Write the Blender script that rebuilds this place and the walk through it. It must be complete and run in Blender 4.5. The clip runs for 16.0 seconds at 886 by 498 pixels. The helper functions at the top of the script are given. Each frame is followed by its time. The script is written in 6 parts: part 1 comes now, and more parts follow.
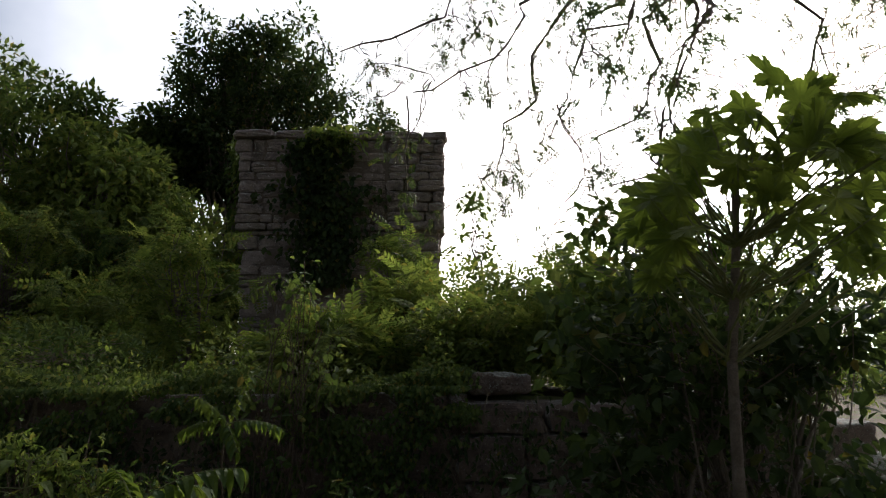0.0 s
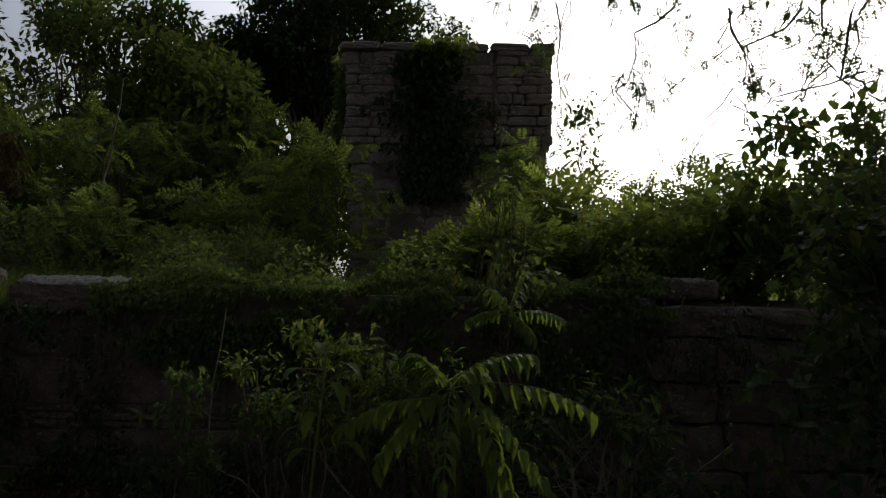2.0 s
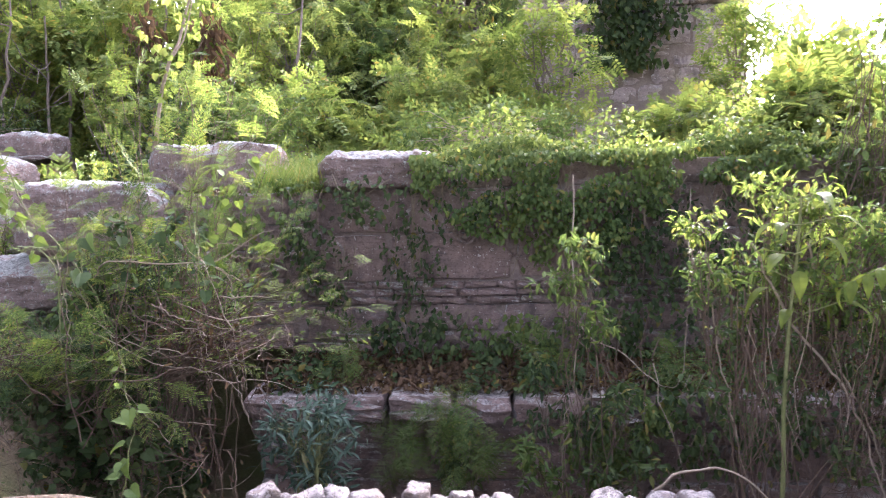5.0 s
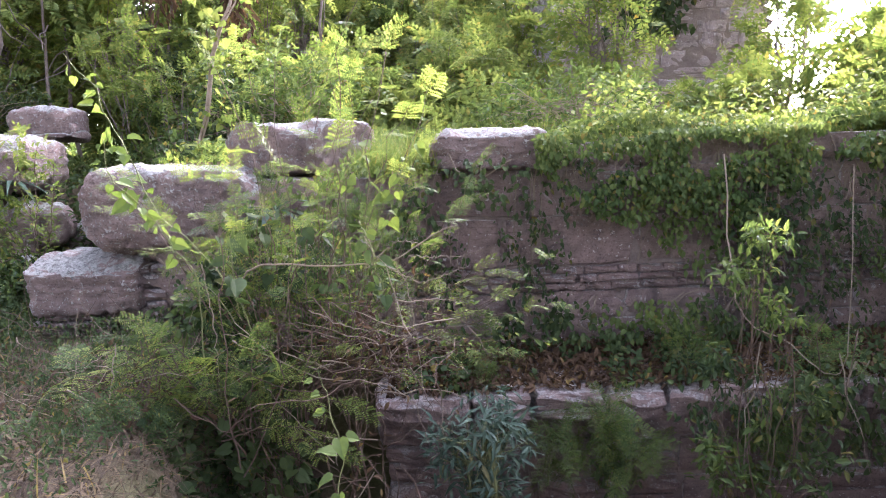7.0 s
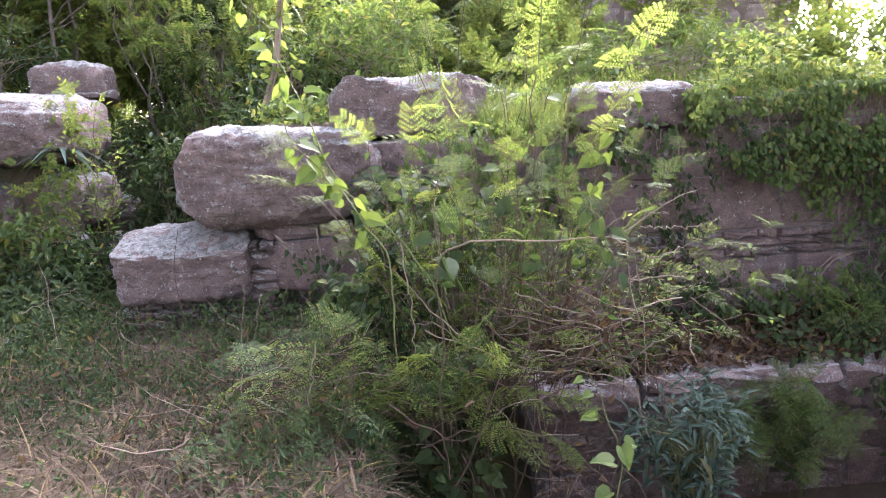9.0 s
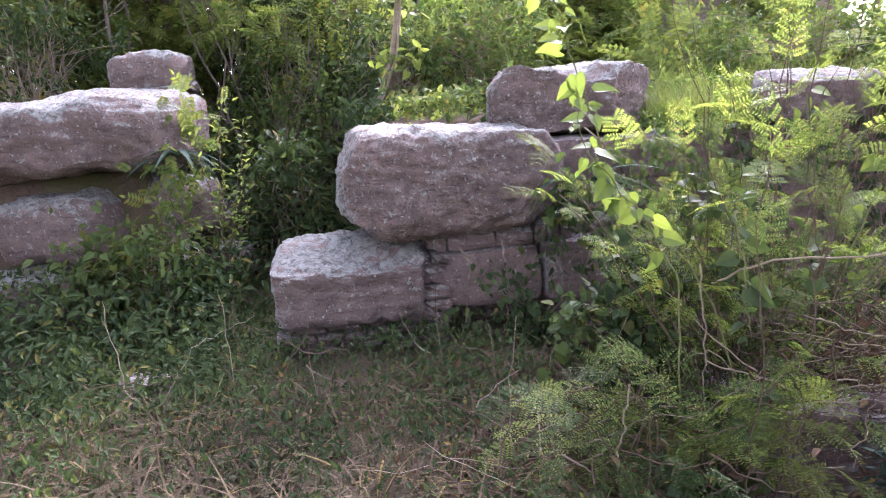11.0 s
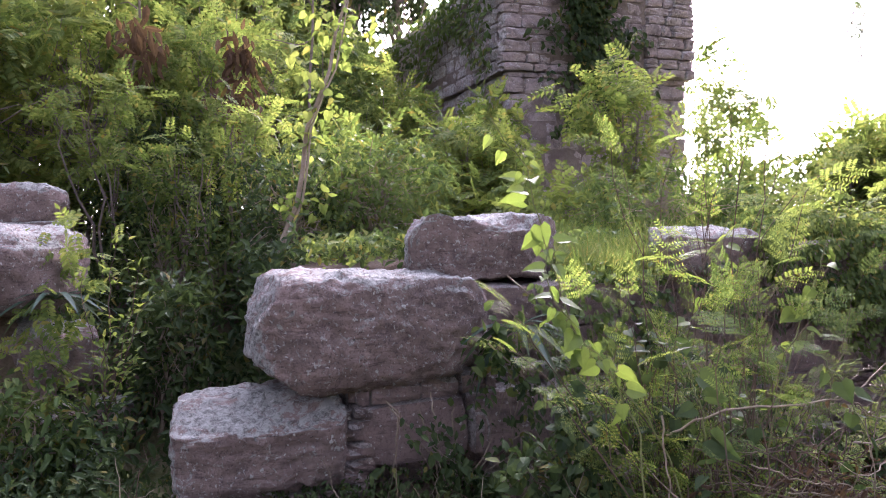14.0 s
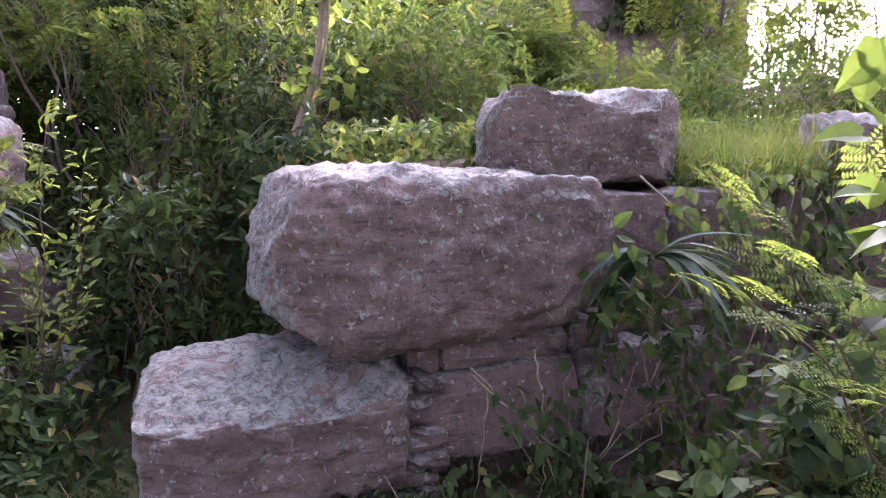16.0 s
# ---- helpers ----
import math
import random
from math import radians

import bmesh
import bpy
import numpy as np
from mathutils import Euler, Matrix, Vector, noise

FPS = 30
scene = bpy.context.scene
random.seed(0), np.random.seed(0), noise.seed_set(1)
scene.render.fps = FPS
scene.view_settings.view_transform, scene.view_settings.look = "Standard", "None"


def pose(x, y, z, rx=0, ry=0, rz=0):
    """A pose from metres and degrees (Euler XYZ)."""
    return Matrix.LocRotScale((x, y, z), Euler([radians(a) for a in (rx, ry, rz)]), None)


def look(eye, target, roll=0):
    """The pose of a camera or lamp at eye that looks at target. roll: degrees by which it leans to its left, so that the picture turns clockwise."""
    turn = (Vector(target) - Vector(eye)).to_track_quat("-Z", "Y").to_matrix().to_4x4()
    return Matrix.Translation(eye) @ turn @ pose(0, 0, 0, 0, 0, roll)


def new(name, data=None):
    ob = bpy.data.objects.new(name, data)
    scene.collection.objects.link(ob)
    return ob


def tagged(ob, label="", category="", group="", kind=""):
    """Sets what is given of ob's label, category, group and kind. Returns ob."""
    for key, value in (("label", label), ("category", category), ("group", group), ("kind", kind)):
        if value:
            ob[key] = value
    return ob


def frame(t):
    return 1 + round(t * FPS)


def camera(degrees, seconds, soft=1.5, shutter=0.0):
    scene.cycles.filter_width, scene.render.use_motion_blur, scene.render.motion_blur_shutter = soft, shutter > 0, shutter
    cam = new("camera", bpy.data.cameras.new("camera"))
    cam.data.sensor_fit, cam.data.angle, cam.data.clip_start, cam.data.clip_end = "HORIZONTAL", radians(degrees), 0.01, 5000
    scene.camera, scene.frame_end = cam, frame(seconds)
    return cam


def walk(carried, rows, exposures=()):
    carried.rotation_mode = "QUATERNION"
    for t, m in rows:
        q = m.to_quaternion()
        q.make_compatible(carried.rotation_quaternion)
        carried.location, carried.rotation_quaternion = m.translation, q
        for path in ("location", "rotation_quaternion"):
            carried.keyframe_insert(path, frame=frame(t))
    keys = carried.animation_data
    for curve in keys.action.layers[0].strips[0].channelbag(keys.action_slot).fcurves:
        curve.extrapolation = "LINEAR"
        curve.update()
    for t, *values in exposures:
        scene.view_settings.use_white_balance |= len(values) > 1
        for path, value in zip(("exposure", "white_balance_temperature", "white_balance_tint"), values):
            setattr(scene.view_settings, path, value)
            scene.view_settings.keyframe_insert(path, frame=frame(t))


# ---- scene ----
cam = camera(65.5, 16.0, soft=1.0, shutter=0.2)
PATH = [
    (0, (4.038, -6.124, 1.688), (4.119, -4.152, 2.014), -0.1),
    (0.5, (3.67, -6.037, 1.679), (3.734, -4.068, 2.021), 0.1),
    (1, (3.334, -6.046, 1.65), (3.374, -4.077, 1.994), 0.2),
    (1.5, (2.958, -6.123, 1.581), (2.983, -4.142, 1.855), 0.3),
    (2, (2.577, -6.157, 1.513), (2.58, -4.16, 1.618), 0.7),
    (2.5, (2.254, -6.165, 1.535), (2.212, -4.165, 1.551), 0.2),
    (3, (1.899, -6.139, 1.537), (1.806, -4.142, 1.467), -0.2),
    (3.5, (1.454, -6.155, 1.554), (1.335, -4.163, 1.419), -0.2),
    (4, (0.988, -6.026, 1.409), (0.854, -4.035, 1.279), -0.8),
    (4.5, (0.658, -5.927, 1.316), (0.505, -3.94, 1.155), -1.2),
    (5, (0.323, -5.862, 1.313), (0.147, -3.88, 1.105), -1.6),
    (5.2, (0.193, -5.824, 1.333), (-0.002, -3.845, 1.116), -1.7),
    (7.3, (-1.395, -5.424, 1.5), (-1.366, -3.452, 1.167), -2.3),
    (7.5, (-1.525, -5.369, 1.464), (-1.491, -3.399, 1.122), -2.3),
    (8, (-1.88, -5.193, 1.474), (-1.82, -3.233, 1.08), -2.3),
    (8.5, (-2.225, -5.04, 1.472), (-2.165, -3.086, 1.052), -2.5),
    (9, (-2.583, -4.872, 1.504), (-2.409, -2.926, 1.075), -2.7),
    (9.5, (-2.889, -4.676, 1.592), (-2.666, -2.746, 1.115), -2.8),
    (10, (-3.223, -4.48, 1.628), (-2.987, -2.555, 1.136), -2.7),
    (10.2, (-3.372, -4.423, 1.625), (-3.128, -2.5, 1.132), -3.0),
    (12.3, (-4.22, -4.035, 1.716), (-3.845, -2.094, 1.413), -1.8),
    (12.5, (-4.209, -4.024, 1.73), (-3.767, -2.089, 1.487), -1.9),
    (13, (-4.174, -4.002, 1.745), (-3.59, -2.094, 1.607), -1.6),
    (13.5, (-4.175, -3.971, 1.727), (-3.496, -2.092, 1.636), -1.4),
    (14, (-4.237, -3.967, 1.651), (-3.536, -2.095, 1.565), -1.2),
    (14.5, (-4.17, -3.672, 1.542), (-3.483, -1.797, 1.429), -1.6),
    (15, (-4.124, -3.307, 1.554), (-3.431, -1.442, 1.35), -1.5),
    (15.5, (-4.134, -2.868, 1.497), (-3.443, -1.006, 1.264), -1.1),
    (16, (-4.129, -2.544, 1.455), (-3.443, -0.691, 1.147), -1.2),
]
EXPOSURES = [(0, -1.5, 6200, 14), (0.5, -1.85, 6200, 14), (1.0, -2.1, 6200, 14), (1.5, -2.4, 6200, 14), (2.0, -2.3, 6200, 14), (2.5, -1.2, 6200, 16), (2.8, 0.2, 5950, 24), (3.0, 1.05, 5850, 34),
             (3.5, 1.6, 5850, 35), (4.2, 2.05, 5800, 35), (5.0, 2.25, 5700, 36), (9.0, 2.25, 5750, 35), (10.2, 2.1, 5750, 35), (12.5, 2.15, 5750, 44), (13.2, 1.85, 5750, 44), (14.5, 1.5, 5750, 41), (15.5, 1.65, 5750, 41), (16, 1.8, 5750, 47)]
walk(cam, [(t, look(eye, target, roll)) for t, eye, target, roll in PATH], EXPOSURES)

# ---- world, sun, exposure ----
SUN = Vector((0.40, 0.74, 0.45)).normalized()
world = bpy.data.worlds.new("sky")
scene.world = world
world.use_nodes = True
wn = world.node_tree
sky = wn.nodes.new("ShaderNodeTexSky")
sky.sky_type = "NISHITA"
sky.sun_disc = False
sky.sun_elevation = math.asin(SUN.z)
sky.sun_rotation = math.atan2(SUN.x, SUN.y)
sky.dust_density = 4.0
sky.air_density = 1.2
# thin bright cloud over the whole sky
wco = wn.nodes.new("ShaderNodeTexCoord")
wno = wn.nodes.new("ShaderNodeTexNoise")
wno.inputs["Scale"].default_value = 2.6
wno.inputs["Detail"].default_value = 6
wmap = wn.nodes.new("ShaderNodeMapRange")
wmap.inputs["From Min"].default_value = 0.38
wmap.inputs["From Max"].default_value = 0.62
wmap.inputs["To Min"].default_value = 0.25
wmap.inputs["To Max"].default_value = 0.95
# the cloud takes the sky's own brightness, greyed and lifted
wgrey = wn.nodes.new("ShaderNodeHueSaturation")
wgrey.inputs["Saturation"].default_value = 0.12
wgrey.inputs["Value"].default_value = 1.9
wmix = wn.nodes.new("ShaderNodeMix")
wmix.data_type = "RGBA"
wbg = wn.nodes["Background"]
wbg.inputs["Strength"].default_value = 0.15
wn.links.new(wco.outputs["Generated"], wno.inputs["Vector"])
wn.links.new(wno.outputs["Fac"], wmap.inputs["Value"])
wn.links.new(wmap.outputs["Result"], wmix.inputs["Factor"])
wn.links.new(sky.outputs["Color"], wgrey.inputs["Color"])
wn.links.new(sky.outputs["Color"], wmix.inputs["A"])
wn.links.new(wgrey.outputs["Color"], wmix.inputs["B"])
# thin cloud glows towards the sun
wdot = wn.nodes.new("ShaderNodeVectorMath")
wdot.operation = "DOT_PRODUCT"
wdot.inputs[1].default_value = SUN
wnrm = wn.nodes.new("ShaderNodeVectorMath")
wnrm.operation = "NORMALIZE"
wglow = wn.nodes.new("ShaderNodeMapRange")
wglow.interpolation_type = "SMOOTHSTEP"
for k, x in zip(("From Min", "From Max", "To Min", "To Max"), (0.1, 1.0, 0.72, 3.6)):
    wglow.inputs[k].default_value = x
wmul = wn.nodes.new("ShaderNodeVectorMath")
wmul.operation = "SCALE"
wn.links.new(wco.outputs["Generated"], wnrm.inputs[0])
wn.links.new(wnrm.outputs["Vector"], wdot.inputs[0])
wn.links.new(wdot.outputs["Value"], wglow.inputs["Value"])
wn.links.new(wmix.outputs["Result"], wmul.inputs[0])
wn.links.new(wglow.outputs["Result"], wmul.inputs["Scale"])
wn.links.new(wmul.outputs["Vector"], wbg.inputs["Color"])
sun_data = bpy.data.lights.new("sun", "SUN")
sun_data.energy, sun_data.angle, sun_data.color = 3.9, radians(2.0), (1.0, 0.94, 0.84)
sun_ob = new("sun", sun_data)
sun_ob.matrix_world = look(SUN * 60, (0, 0, 0))


# ---- materials ----
def nodes_of(name):
    m = bpy.data.materials.new(name)
    m.use_nodes = True
    nt = m.node_tree
    return m, nt, nt.nodes["Principled BSDF"]


def tex_noise(nt, scale, detail=5, rough=0.6, coord="Object", dist=0.0):
    co = nt.nodes.new("ShaderNodeTexCoord")
    n = nt.nodes.new("ShaderNodeTexNoise")
    n.inputs["Scale"].default_value = scale
    n.inputs["Detail"].default_value = detail
    n.inputs["Roughness"].default_value = rough
    n.inputs["Distortion"].default_value = dist
    if coord == "World":
        g = nt.nodes.new("ShaderNodeNewGeometry")
        nt.links.new(g.outputs["Position"], n.inputs["Vector"])
    else:
        nt.links.new(co.outputs[coord], n.inputs["Vector"])
    return n.outputs["Fac"]


def ramp(nt, fac, stops):
    r = nt.nodes.new("ShaderNodeValToRGB")
    while len(r.color_ramp.elements) < len(stops):
        r.color_ramp.elements.new(0.5)
    for e, (p, c) in zip(r.color_ramp.elements, stops):
        e.position, e.color = p, (*c, 1)
    nt.links.new(fac, r.inputs["Fac"])
    return r.outputs["Color"]


def mix(nt, fac, a, b, mode="MIX"):
    m = nt.nodes.new("ShaderNodeMix")
    m.data_type, m.blend_type = "RGBA", mode
    for sock, v in (("Factor", fac), ("A", a), ("B", b)):
        if isinstance(v, (int, float)):
            m.inputs[sock].default_value = v
        elif isinstance(v, tuple):
            m.inputs[sock].default_value = (*v, 1)
        else:
            nt.links.new(v, m.inputs[sock])
    return m.outputs["Result"]


def rng(nt, v, a, b, c, d):
    m = nt.nodes.new("ShaderNodeMapRange")
    for k, x in zip(("From Min", "From Max", "To Min", "To Max"), (a, b, c, d)):
        m.inputs[k].default_value = x
    nt.links.new(v, m.inputs["Value"])
    return m.outputs["Result"]


def bump(nt, bsdf, h, strength, dist):
    b = nt.nodes.new("ShaderNodeBump")
    b.inputs["Strength"].default_value, b.inputs["Distance"].default_value = strength, dist
    nt.links.new(h, b.inputs["Height"])
    nt.links.new(b.outputs["Normal"], bsdf.inputs["Normal"])


def stone_material(name, light, dark, lichen, lichen_amount, stain, scale=1.0):
    m, nt, b = nodes_of(name)
    big = tex_noise(nt, 1.7 * scale, 4, 0.6, "World")
    mid = tex_noise(nt, 7 * scale, 8, 0.7, "World", 0.4)
    fine = tex_noise(nt, 60 * scale, 6, 0.75, "World")
    info = nt.nodes.new("ShaderNodeObjectInfo")
    col = ramp(nt, mid, [(0.36, dark), (0.62, light)])
    col = mix(nt, rng(nt, big, 0.42, 0.62, 0.0, 0.5), col, tuple(0.8 * v for v in light))
    col = mix(nt, rng(nt, info.outputs["Random"], 0, 1, 0.0, 0.45), col, tuple(0.62 * v for v in light), "MIX")
    pits = rng(nt, fine, 0.34, 0.47, 0.8, 0.0)
    col = mix(nt, pits, col, tuple(0.45 * v for v in dark))
    st = tex_noise(nt, 2.9 * scale, 7, 0.75, "World", 0.8)
    col = mix(nt, rng(nt, st, 0.50, 0.66, 0.0, stain), col, (0.055, 0.05, 0.045))
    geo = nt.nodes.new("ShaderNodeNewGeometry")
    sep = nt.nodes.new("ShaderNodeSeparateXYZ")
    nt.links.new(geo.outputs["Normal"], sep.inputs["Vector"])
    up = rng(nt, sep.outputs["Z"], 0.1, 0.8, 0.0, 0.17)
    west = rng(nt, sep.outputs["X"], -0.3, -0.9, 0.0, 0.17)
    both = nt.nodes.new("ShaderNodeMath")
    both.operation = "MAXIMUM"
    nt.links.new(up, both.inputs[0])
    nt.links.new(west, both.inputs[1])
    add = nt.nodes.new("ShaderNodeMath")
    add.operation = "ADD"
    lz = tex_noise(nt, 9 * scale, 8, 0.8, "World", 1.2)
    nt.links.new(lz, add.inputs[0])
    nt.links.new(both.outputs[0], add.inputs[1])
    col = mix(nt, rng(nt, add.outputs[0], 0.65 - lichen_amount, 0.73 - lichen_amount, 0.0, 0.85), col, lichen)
    pos = nt.nodes.new("ShaderNodeVectorMath")
    pos.operation = "MULTIPLY"
    pos.inputs[1].default_value = (2.2, 2.2, 16)
    nt.links.new(geo.outputs["Position"], pos.inputs[0])
    beds = nt.nodes.new("ShaderNodeTexNoise")
    beds.inputs["Scale"].default_value = 2.4 * scale
    beds.inputs["Detail"].default_value = 8
    beds.inputs["Roughness"].default_value = 0.7
    nt.links.new(pos.outputs[0], beds.inputs["Vector"])
    col = mix(nt, rng(nt, beds.outputs["Fac"], 0.44, 0.36, 0.0, 0.55), col, tuple(0.5 * v for v in dark))
    rosette = tex_noise(nt, 24 * scale, 6, 0.75, "World", 0.9)
    add2 = nt.nodes.new("ShaderNodeMath")
    nt.links.new(rosette, add2.inputs[0])
    add2.inputs[1].default_value = 0.03
    col = mix(nt, rng(nt, add2.outputs[0], 0.63 - lichen_amount, 0.67 - lichen_amount, 0.0, 0.8), col, tuple(1.05 * v for v in lichen))
    specks = tex_noise(nt, 40 * scale, 2, 0.4, "World", 0.2)
    col = mix(nt, rng(nt, specks, 0.675, 0.70, 0.0, 0.75), col, tuple(min(0.75, 1.35 * v) for v in lichen))
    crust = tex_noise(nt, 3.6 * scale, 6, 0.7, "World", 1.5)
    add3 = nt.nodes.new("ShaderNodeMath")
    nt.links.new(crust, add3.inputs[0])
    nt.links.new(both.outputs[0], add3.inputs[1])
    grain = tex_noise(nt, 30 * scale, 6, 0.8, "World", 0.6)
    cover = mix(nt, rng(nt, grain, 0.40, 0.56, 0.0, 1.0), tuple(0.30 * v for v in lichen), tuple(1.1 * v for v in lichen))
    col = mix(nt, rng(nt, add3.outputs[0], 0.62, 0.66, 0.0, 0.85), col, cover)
    nt.links.new(col, b.inputs["Base Color"])
    b.inputs["Roughness"].default_value = 0.93
    b.inputs["Specular IOR Level"].default_value = 0.2
    hsum = nt.nodes.new("ShaderNodeMath")
    hsum.operation = "ADD"
    nt.links.new(mid, hsum.inputs[0])
    nt.links.new(rng(nt, fine, 0.2, 0.8, 0, 0.35), hsum.inputs[1])
    bump(nt, b, hsum.outputs[0], 1.0, 0.05)
    return m


def leaf_material(name, c1, c2, c3, through_light=0.5, gloss=0.5):
    m, nt, b = nodes_of(name)
    geo = nt.nodes.new("ShaderNodeNewGeometry")
    info = nt.nodes.new("ShaderNodeObjectInfo")
    col = ramp(nt, geo.outputs["Random Per Island"], [(0.0, c1), (0.6, c2), (0.93, c3), (1.0, (0.22, 0.17, 0.04))])
    vein = tex_noise(nt, 38, 3, 0.6, "World")
    col = mix(nt, rng(nt, vein, 0.35, 0.7, 0.0, 0.35), col, tuple(0.55 * v for v in c1))
    patch = tex_noise(nt, 1.3, 2, 0.5, "World")
    col = mix(nt, rng(nt, patch, 0.4, 0.65, 0.0, 0.4), col, c3)
    col = mix(nt, rng(nt, info.outputs["Random"], 0, 1, 0.0, 0.3), col, c1)
    nt.links.new(col, b.inputs["Base Color"])
    b.inputs["Roughness"].default_value = gloss + 0.12
    b.inputs["Specular IOR Level"].default_value = 0.16
    tr = nt.nodes.new("ShaderNodeBsdfTranslucent")
    tc = mix(nt, 1.0, col, (1.45, 1.35, 0.85), "MULTIPLY")
    nt.links.new(tc, tr.inputs["Color"])
    ms = nt.nodes.new("ShaderNodeMixShader")
    ms.inputs["Fac"].default_value = through_light
    out = nt.nodes["Material Output"]
    nt.links.new(b.outputs["BSDF"], ms.inputs[1])
    nt.links.new(tr.outputs["BSDF"], ms.inputs[2])
    nt.links.new(ms.outputs["Shader"], out.inputs["Surface"])
    return m


def plain_material(name, c1, c2, scale, rough=0.9, bumps=0.5, dist=0.01, stretch=None):
    m, nt, b = nodes_of(name)
    f = tex_noise(nt, scale, 7, 0.7, "World", 0.5)
    g = tex_noise(nt, scale * 9, 4, 0.6, "World")
    col = ramp(nt, f, [(0.32, c1), (0.68, c2)])
    col = mix(nt, rng(nt, g, 0.35, 0.65, 0.0, 0.4), col, tuple(0.5 * v for v in c1))
    nt.links.new(col, b.inputs["Base Color"])
    b.inputs["Roughness"].default_value = rough
    b.inputs["Specular IOR Level"].default_value = 0.2
    bump(nt, b, g, bumps, dist)
    return m


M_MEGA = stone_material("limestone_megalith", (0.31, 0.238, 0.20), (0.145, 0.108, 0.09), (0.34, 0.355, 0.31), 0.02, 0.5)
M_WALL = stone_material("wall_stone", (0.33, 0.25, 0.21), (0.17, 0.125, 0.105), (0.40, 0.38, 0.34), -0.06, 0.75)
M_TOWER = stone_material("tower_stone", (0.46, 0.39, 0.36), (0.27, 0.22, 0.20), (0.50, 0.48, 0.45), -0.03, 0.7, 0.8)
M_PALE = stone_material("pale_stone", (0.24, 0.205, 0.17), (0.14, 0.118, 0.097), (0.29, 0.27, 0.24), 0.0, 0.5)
M_MORTAR = plain_material("earth_mortar", (0.15, 0.12, 0.10), (0.28, 0.23, 0.195), 5, 0.95, 0.8, 0.03)
M_BARK = plain_material("bark", (0.10, 0.08, 0.06), (0.22, 0.185, 0.15), 12, 0.9, 0.8, 0.01)
M_TWIG = plain_material("dry_twig", (0.17, 0.135, 0.09), (0.32, 0.27, 0.195), 20, 0.85, 0.4, 0.004)
M_BROWN = plain_material("brown_twig", (0.06, 0.042, 0.028), (0.145, 0.105, 0.07), 20, 0.88, 0.4, 0.004)
M_STEM = plain_material("green_stem", (0.10, 0.12, 0.04), (0.19, 0.20, 0.08), 20, 0.7, 0.3, 0.003)
L_STRAW = leaf_material("straw_blade", (0.03, 0.022, 0.013), (0.075, 0.056, 0.033), (0.18, 0.14, 0.085), 0.2, 0.7)
# bright, mid and dark tones; some foliage has its light painted with them
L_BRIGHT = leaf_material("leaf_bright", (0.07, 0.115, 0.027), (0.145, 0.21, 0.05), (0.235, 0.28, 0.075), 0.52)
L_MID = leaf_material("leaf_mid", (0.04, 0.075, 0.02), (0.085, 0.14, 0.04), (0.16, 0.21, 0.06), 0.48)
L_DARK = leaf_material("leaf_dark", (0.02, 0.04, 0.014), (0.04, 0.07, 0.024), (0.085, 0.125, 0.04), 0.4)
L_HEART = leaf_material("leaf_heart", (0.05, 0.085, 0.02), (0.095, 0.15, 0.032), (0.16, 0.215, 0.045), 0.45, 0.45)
L_PAPAYA = leaf_material("leaf_papaya", (0.06, 0.10, 0.02), (0.115, 0.17, 0.03), (0.19, 0.23, 0.045), 0.62, 0.35)
L_GREY = leaf_material("leaf_bluish", (0.03, 0.06, 0.04), (0.055, 0.095, 0.066), (0.085, 0.13, 0.09), 0.3)
L_DRY = leaf_material("leaf_dry", (0.045, 0.028, 0.017), (0.08, 0.052, 0.03), (0.14, 0.095, 0.052), 0.3, 0.8)
L_GRASS = leaf_material("grass_blade", (0.08, 0.14, 0.025), (0.13, 0.20, 0.04), (0.24, 0.25, 0.08), 0.45)


def ground_material():
    m, nt, b = nodes_of("ground_soil")
    f = tex_noise(nt, 1.1, 6, 0.65, "World", 0.5)
    g = tex_noise(nt, 14, 7, 0.75, "World", 1.0)
    h = tex_noise(nt, 70, 4, 0.7, "World")
    soil = ramp(nt, g, [(0.3, (0.06, 0.043, 0.03)), (0.7, (0.14, 0.105, 0.072))])
    straw = ramp(nt, h, [(0.3, (0.07, 0.054, 0.034)), (0.7, (0.14, 0.112, 0.072))])
    grass = ramp(nt, h, [(0.3, (0.05, 0.075, 0.02)), (0.7, (0.12, 0.15, 0.045))])
    col = mix(nt, rng(nt, f, 0.38, 0.55, 0.0, 0.9), soil, straw)
    k = tex_noise(nt, 0.5, 4, 0.6, "World")
    col = mix(nt, rng(nt, k, 0.50, 0.62, 0.0, 0.8), col, grass)
    nt.links.new(col, b.inputs["Base Color"])
    b.inputs["Roughness"].default_value = 0.95
    b.inputs["Specular IOR Level"].default_value = 0.15
    bump(nt, b, g, 0.9, 0.03)
    return m


M_SOIL = ground_material()


# ---- mesh helpers ----
def mesh_from(name, verts, faces, material, smooth=False):
    """faces: an integer array, all of one size."""
    verts, faces = np.asarray(verts, np.float32), np.asarray(faces, np.int32)
    me = bpy.data.meshes.new(name)
    n, k = faces.shape
    me.vertices.add(len(verts))
    me.vertices.foreach_set("co", verts.ravel())
    me.loops.add(n * k)
    me.loops.foreach_set("vertex_index", faces.ravel())
    me.polygons.add(n)
    me.polygons.foreach_set("loop_start", np.arange(0, n * k, k, dtype=np.int32))
    me.polygons.foreach_set("use_smooth", np.full(n, smooth, bool))
    me.update(calc_edges=True)
    me.materials.append(material)
    return me


def part(name, me, parent, label="", m=None):
    ob = new(name, me)
    ob.parent = parent
    if m is not None:
        ob.matrix_basis = m
    if label:
        ob["label"] = label
    return ob


